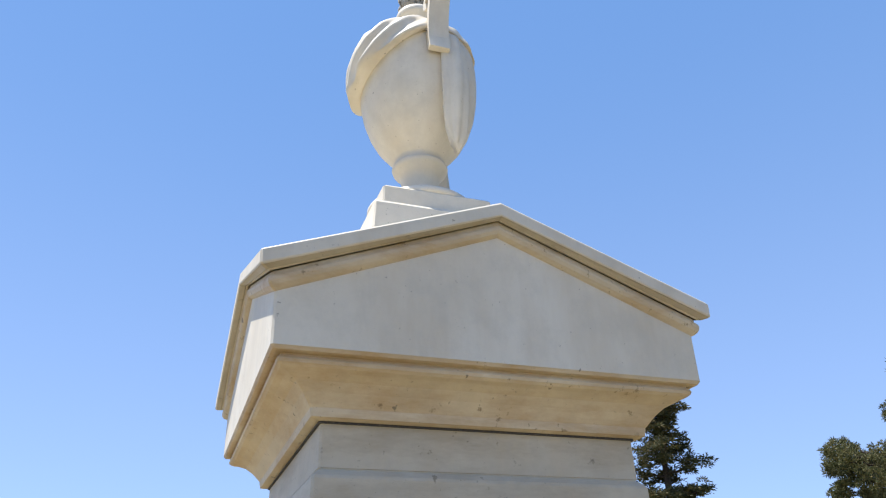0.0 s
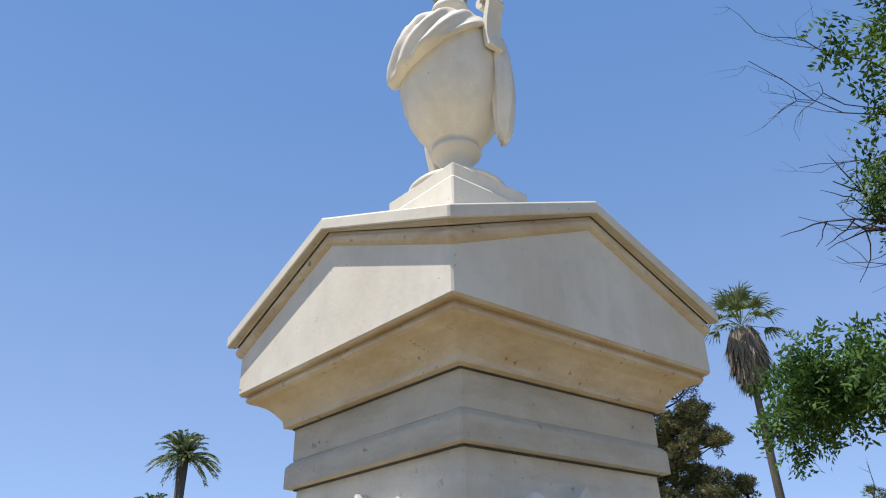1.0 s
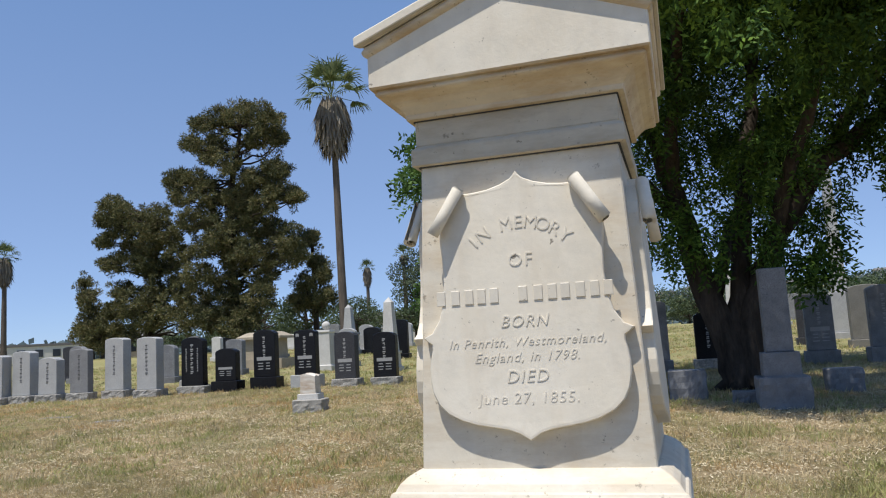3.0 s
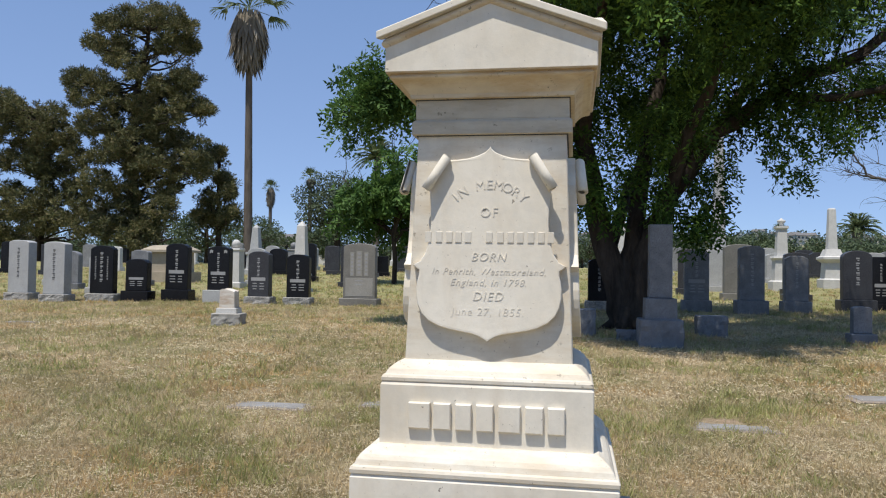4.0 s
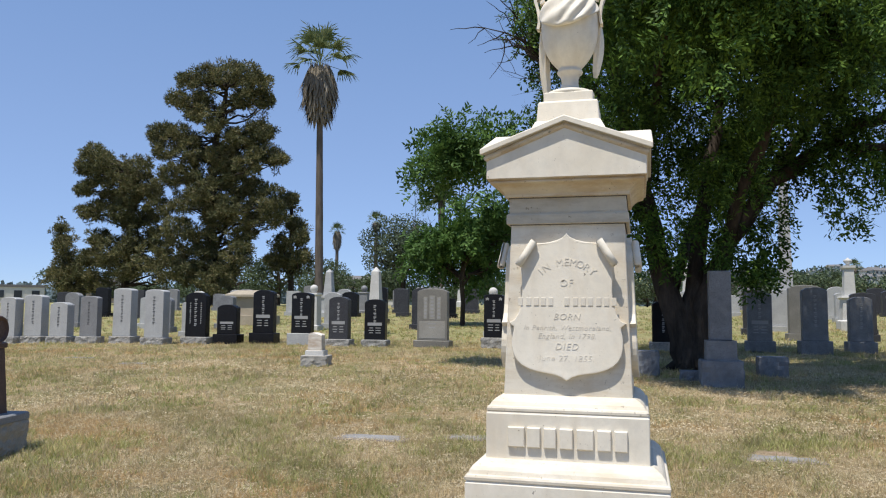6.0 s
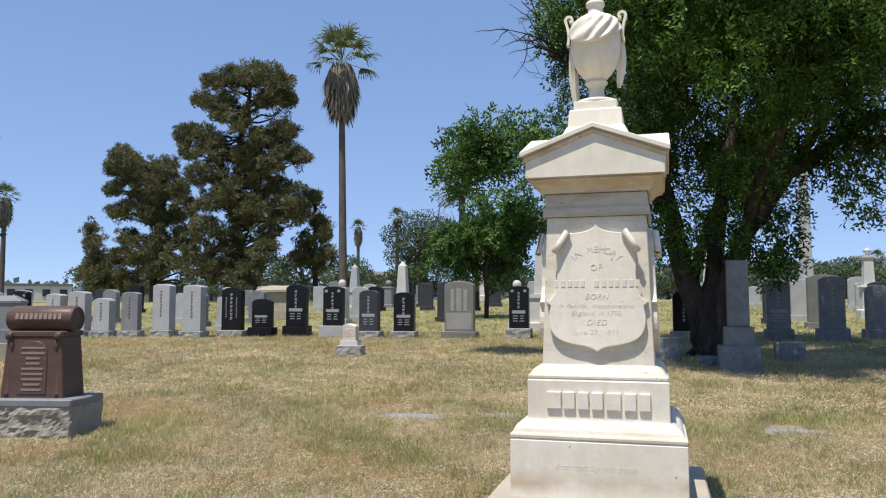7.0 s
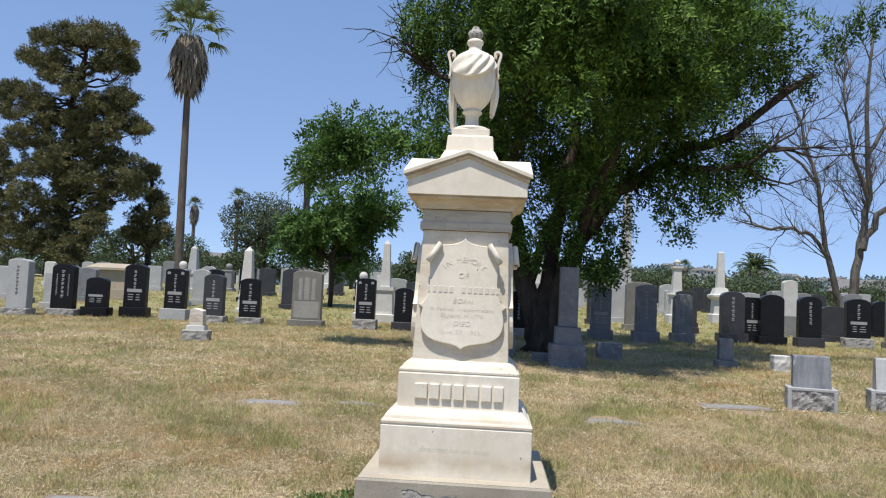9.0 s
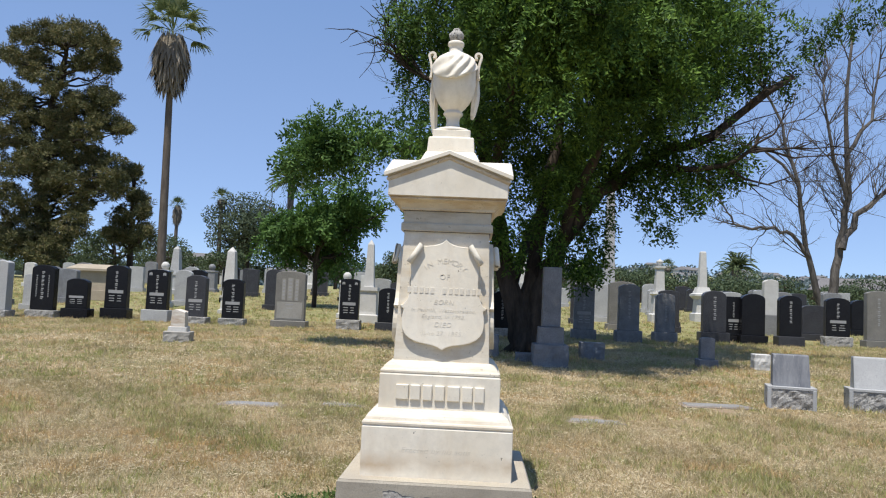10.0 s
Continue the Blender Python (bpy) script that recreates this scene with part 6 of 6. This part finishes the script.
def feather_palm(x, y, top, spread, r, label, seed, blades=14):
    rng = np.random.default_rng(seed)
    z0 = rise(x, y)
    t = thing("feather_palm", (0, 0, 0), label, "palm tree", "feather palms")
    verts, faces = [], []
    tube_into(verts, faces, [(x, y, z0 - 0.2), (x, y, (z0 + top) / 2), (x, y, top)], [r, r * 0.85, r * 1.3], 10)
    mesh_ob("trunk", verts, faces, M_PALMBARK, t, True)
    P, A, U, L = [], [], [], []
    for k in range(64):
        a, e = rng.uniform(0, 2 * np.pi), rng.uniform(-0.35, 1.4)
        h = np.array([math.cos(a), math.sin(a), 0.0])
        s = np.array([-math.sin(a), math.cos(a), 0.0])
        for j in range(blades):
            u = (j + 0.5) / blades
            c = np.array([x, y, top]) + h * spread * u * math.cos(e) * (1 - 0.1 * u) + np.array([0, 0, spread * (u * math.sin(e) - 0.36 * u ** 2.5)])
            for q in (-1, 1):
                P.append(c)
                A.append(s * q * 0.6 + h * math.cos(e) + np.array([0, 0, math.sin(e) - 0.9 * u ** 1.5]))
                U.append(rng.normal(size=3) + np.array([0, 0, 0.4]))
                L.append(spread * 0.26 * (1 - 0.4 * u))
    leaf_mesh("fronds", P, A, U, L, np.array(L) * 0.20, M_PALM, t)


feather_palm(-16.45, 60.0, 11.2, 2.4, 0.25, "feather palm behind the young tree", 51)
feather_palm(32.2, 90.0, 7.0, 3.0, 0.5, "squat feather palm by the far graves", 52)
feather_palm(-68.3, 26.7, 16.4, 3.6, 0.4, "tall feather palm in the distance", 53)
feather_palm(-69.0, 24.8, 11.0, 3.2, 0.4, "feather palm in the distance", 54)
feather_palm(-72.0, 19.7, 8.8, 3.2, 0.4, "feather palm in the distance", 55)
feather_palm(-77.0, 15.0, 8.0, 3.0, 0.4, "feather palm in the distance", 57)


def round_tree(x, y, top, spread, label, seed, mat=M_FAR, leaf=0.45, name="round_tree", low=0.25, count=26, per=70):
    rng = np.random.default_rng(seed)
    z0 = rise(x, y)
    t = thing(name, (0, 0, 0), label, "tree")
    verts, faces = [], []
    h = top - z0
    tube_into(verts, faces, [(x, y, z0 - 0.2), (x + 0.1, y, z0 + h * 0.4), (x, y, z0 + h * 0.7)], [0.05 * h, 0.04 * h, 0.02 * h], 8)
    mesh_ob("trunk", verts, faces, M_BARK, t, True)
    verts, faces = [], []
    c = []
    for k in range(count):
        d = unit(rng, 1)[0]
        e = np.array([x + d[0] * spread * 0.72, y + d[1] * spread * 0.72, z0 + h * (low + (1 - low) * (0.5 + 0.36 * d[2]))])
        q = limb(rng, (x, y, z0 + h * rng.uniform(0.3, 0.6)), e, 0.1, 5)
        tube_into(verts, faces, q, taper(0.018 * h, 0.006 * h, 5), 5)
        c.append(e)
    tagged(mesh_ob("bough", verts, faces, M_BARK, t, True), kind="stuff")
    c = np.repeat(np.array(c), per, 0)
    d = unit(rng, len(c))
    p = c + d * rng.uniform(0.3, 1.0, (len(c), 1)) ** 0.5 * np.array([spread * 0.36, spread * 0.36, h * 0.15])
    leaf_mesh("crown", p, unit(rng, len(c)) - np.array([0, 0, 0.3]), unit(rng, len(c)), rng.uniform(0.6, 1.2, len(c)) * leaf, leaf * 0.5, mat, t)


round_tree(-23.6, 71.0, 11.3, 4.6, "broad grey-green tree in the distance", 61, M_GREYLEAF, leaf=0.30, count=40, per=260)
round_tree(-72.2, 41.4, 11.0, 5.6, "jacaranda in pale violet bloom", 62, M_BLOSSOM, 0.30, "jacaranda", 0.35, 42, 190)
for i, (x, y, top, spread) in enumerate(((-33, 72, 7.0, 3.4), (-30, 66, 6.4, 3.0), (-19, 76, 6.8, 3.0), (-14, 70, 6.2, 3.2), (-9, 68, 5.8, 2.6), (-3, 74, 6.8, 3.2), (-5.0, 48, 4.6, 1.7), (2, 80, 6.2, 3.0), (8, 60, 4.5, 2.4), (13, 64, 4.9, 2.8), (17, 58, 4.5, 2.8), (21, 62, 4.1, 2.5), (25, 66, 4.3, 2.7), (30, 62, 4.0, 2.4),
        (36, 70, 4.5, 2.9), (42, 68, 4.7, 2.9), (-40, 66, 6.0, 3.4), (-46, 70, 6.4, 3.6), (-52, 62, 5.8, 3.4), (-60, 66, 6.0, 3.6), (-64, 52, 4.6, 2.6), (-76, 50, 6.0, 3.2), (-80, 40, 6.0, 3.6), (-84, 30, 6.0, 3.6), (-36, 58, 6.6, 3.4), (-28, 52, 5.6, 2.6), (48, 60, 6.0, 3.4), (-20, 54, 4.8, 1.9), (-60, 40, 4.2, 2.2), (-88, 18, 6.0, 3.6), (-86, 4, 6.0, 3.6)) + tuple((-62 + 3.1 * k + 1.3 * math.sin(k * 2.3), 78 + 7 * math.sin(k * 1.7), 4.6 + 1.2 * math.sin(k * 3.1), 3.0) for k in range(38)) + tuple((-72 * math.sin(radians(a)), 72 * math.cos(radians(a)), 4.4 + 0.8 * math.sin(a), 3.2) for a in range(52, 100, 3))):
    round_tree(x, y, top, spread, "low leafy tree along the far edge of the cemetery", 70 + i, leaf=0.28, count=18, per=100)


# ---- far buildings and hills ----
M_WALL = stone("pale_stucco", (0.62, 0.60, 0.56), (0.52, 0.50, 0.47), (0.45, 0.44, 0.42), 0.9, rel=0.1)
M_WALL_TAN = stone("tan_stucco", (0.42, 0.34, 0.26), (0.36, 0.29, 0.22), (0.3, 0.25, 0.2), 0.9, rel=0.1)
M_ROOF = stone("grey_roof", (0.16, 0.15, 0.15), (0.12, 0.115, 0.115), (0.2, 0.19, 0.18), 0.9, rel=0.3)
M_PANE, _nt, _b = material("dark_panes", 0.15)
_b.inputs["Base Color"].default_value = (0.03, 0.035, 0.045, 1)


def house(x, y, w, d, h, turn, mat, label, floors=1, gable=True, group="houses on the far hill", bays=3):
    t = thing("house", (x, y, rise(x, y) - 0.6), label, "house", group, turn)
    part("wall", box(w, d, 0, h, c=0.02), mat, t)
    bm = bmesh.new()
    if gable:
        skin(bm, [square(w / 2 + 0.4, h, None, 0.02, d / 2 + 0.4), square(w / 2 + 0.4, h + 0.15, None, 0.02, d / 2 + 0.4), square(w / 2 * 0.75, h + 0.22 * d, None, 0.02, 0.1)])
    else:
        skin(bm, [square(w / 2 + 0.15, h, None, 0.02, d / 2 + 0.15), square(w / 2 + 0.15, h + 0.4, None, 0.02, d / 2 + 0.15)])
    part("roof", bm, M_ROOF, t)
    for f in range(floors):
        for k in range(bays):
            bm = box(w / bays * 0.45, 0.12, 0, 1.2, c=0.01)
            bm.transform(Matrix.Translation(((k - (bays - 1) / 2) * w / bays, -d / 2 - 0.03, h / floors * f + h / floors * 0.45)))
            part("window", bm, M_PANE, t)


house(-104, 101, 13, 8, 3.2, 45, M_WALL, "long low white building beyond the cemetery", 1, False, "buildings beyond the cemetery", 5)
house(-80, 99, 8, 7, 3.0, 40, M_WALL_TAN, "low tan building beyond the cemetery", 1, True, "buildings beyond the cemetery")
house(-96, 64, 12, 8, 3.0, 60, M_WALL_TAN, "tan houses behind the jacaranda", 1, True, "buildings beyond the cemetery", 4)
house(-36, 92, 12, 7, 3.0, 15, M_WALL, "white house half hidden by trees", 1, True, "buildings beyond the cemetery", 4)
house(40.5, 78, 8, 7, 2.6, -20, M_WALL_TAN, "low house with a dark roof behind the graves", 1, True, "buildings beyond the cemetery")
_r = random.Random(4)
for i in range(60):
    a = radians(_r.uniform(-38, 8) - 0)
    dist = _r.uniform(420, 680)
    x, y = dist * math.sin(-a), dist * math.cos(a)
    house(x, y, _r.uniform(7, 14), _r.uniform(7, 10), _r.uniform(3, 6), _r.uniform(-40, 40), _r.choice((M_WALL, M_WALL, M_WALL_TAN)), "small house on the hazy hillside", _r.choice((1, 2)))


def hill_trees():
    rng = np.random.default_rng(77)
    n = 4600
    a = np.radians(rng.uniform(-50, 75, n))
    dist = rng.uniform(220, 700, n)
    P = []
    for i in range(n):
        x, y = dist[i] * math.sin(a[i]), dist[i] * math.cos(a[i])
        s = rng.uniform(1.5, 3.6)
        for d in unit(rng, 15):
            P.append((x + d[0] * s, y + d[1] * s, rise(x, y) + s * 0.8 + d[2] * s * 0.9))
    P = np.array(P)
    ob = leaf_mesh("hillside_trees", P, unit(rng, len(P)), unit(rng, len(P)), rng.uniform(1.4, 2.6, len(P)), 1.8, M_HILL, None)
    tagged(ob, "belt of trees over the far hillside", "trees", kind="stuff")


hill_trees()


# ---- dry grass ----
def grass():
    rng = np.random.default_rng(9)
    def lush(x, y):
        """Where the turf is greener (above 0) and where it has dried out (below 0)."""
        return noise.noise((x * 0.75, y * 0.75, 3)) + 0.7 * noise.noise((x * 2.1, y * 2.1, 7)) + 0.35 * noise.noise((x * 5.5, y * 5.5, 1))
    def field(tufts, blades, x0, x1, y0, y1, lo, hi, width, name, mat, label, kind):
        """Tufts of blades; kind is straw, green or litter."""
        root = np.stack([rng.uniform(x0, x1, tufts), rng.uniform(y0, y1, tufts), np.zeros(tufts)], 1)
        g = np.array([lush(q[0], q[1]) for q in root])
        want = {"straw": 0.78 - 0.40 * g, "green": 0.26 + 1.1 * g, "litter": 0.46 - 0.9 * g}[kind]
        keep = want > rng.uniform(0, 1, tufts)
        keep &= ~((np.abs(root[:, 0]) < 0.645) & (np.abs(root[:, 1]) < 0.645))
        for mx, my, mw, md in ((-1.17, -0.93, 0.60, 0.32), (-2.33, -0.80, 0.62, 0.30), (3.4, 4.62, 0.9, 0.40), (-2.30, 3.15, 0.60, 0.26), (1.60, 3.15, 0.50, 0.24)):
            keep &= ~((np.abs(root[:, 0] - mx) < mw / 2) & (np.abs(root[:, 1] - my) < md / 2))
        edge = np.maximum(np.abs(root[:, 0]), np.abs(root[:, 1])) - 0.64
        keep &= (edge > 0.22) | (rng.uniform(0, 1, tufts) < 0.35)
        for px, py, reach in BARE:
            keep &= (np.hypot(root[:, 0] - px, root[:, 1] - py) > reach * 0.8) | (rng.uniform(0, 1, tufts) < 0.15)
        root, g = root[keep], g[keep]
        for q in root:
            q[2] = rise(q[0], q[1]) - 0.01
        tall = np.repeat(rng.uniform(0.55, 1.25, len(root)) * (1 + 0.25 * np.clip(g, -1, 1)), blades)
        way = np.repeat(rng.normal(size=(len(root), 3)) * 0.30, blades, 0)
        p = np.repeat(root, blades, 0)
        n = len(p)
        p[:, :2] += rng.normal(size=(n, 2)) * (0.018 if kind != "litter" else 0.05) * (width / 0.005) ** 0.6
        d = way + rng.normal(size=(n, 3)) * 0.38
        d[:, 2] = rng.uniform(0.55, 1.2, n)
        if kind == "litter":
            d = rng.normal(size=(n, 3))
            d[:, 2] *= 0.25
            p[:, 2] += rng.uniform(0.008, 0.030, n)
        up = rng.normal(size=(n, 3)) + np.array([0, 0, 2.2 if kind == "litter" else 0.0])
        ob = leaf_mesh(name, p, d, up, rng.uniform(lo, hi, n) * tall, width * rng.uniform(0.7, 1.3, n), mat, None, 3)
        tagged(ob, label, "grass", kind="stuff")
    dry, green, litter = "short sun-dried grass blades", "scattered green grass tufts", "pale flat-lying straw litter"
    field(40000, 9, -7.2, 6.4, -3.6, 4.0, 0.035, 0.085, 0.0085, "grass", M_BLADE, dry, "straw")
    field(31200, 9, -7.2, 6.4, -3.6, 4.0, 0.040, 0.095, 0.0088, "green_grass", M_OLIVE, green, "green")
    field(36000, 9, -7.2, 6.4, -3.6, 4.0, 0.020, 0.055, 0.0056, "straw_litter", M_STRAW, litter, "litter")
    field(9000, 9, -2.7, 2.0, -1.7, 1.2, 0.018, 0.050, 0.0048, "straw_litter", M_STRAW, litter, "litter")
    field(30000, 8, -15, 12, 3.5, 15.0, 0.04, 0.095, 0.015, "grass", M_BLADE, dry, "straw")
    field(24000, 8, -15, 12, 3.5, 15.0, 0.045, 0.10, 0.015, "green_grass", M_OLIVE, green, "green")
    field(12000, 8, -9, 8, 3.5, 10.0, 0.03, 0.07, 0.012, "straw_litter", M_STRAW, litter, "litter")
    field(11000, 8, -26, 22, 14.5, 38.0, 0.05, 0.12, 0.026, "grass", M_BLADE, dry, "straw")
    field(26000, 8, -26, 22, 14.0, 38.0, 0.05, 0.12, 0.026, "green_grass", M_OLIVE, green, "green")
    # weeds round the foundation
    P, A = [], []
    for cx, cy, r, n in ((-0.36, -0.76, 0.12, 130), (-0.15, -0.73, 0.08, 70), (-0.75, -0.45, 0.14, 130), (-0.72, -0.2, 0.12, 120), (0.70, -0.1, 0.10, 90), (-0.95, -0.35, 0.16, 120)):
        for _ in range(n):
            P.append((cx + rng.normal() * r * 0.5, cy + rng.normal() * r * 0.4, rng.uniform(0, 0.03)))
            A.append((rng.normal(), rng.normal(), rng.uniform(0.2, 1.2)))
    ob = leaf_mesh("weeds", P, A, rng.normal(size=(len(P), 3)), rng.uniform(0.025, 0.06, len(P)), 0.016, M_WEED, None)
    tagged(ob, "low green weeds round the foundation", "weeds", kind="stuff")


grass()
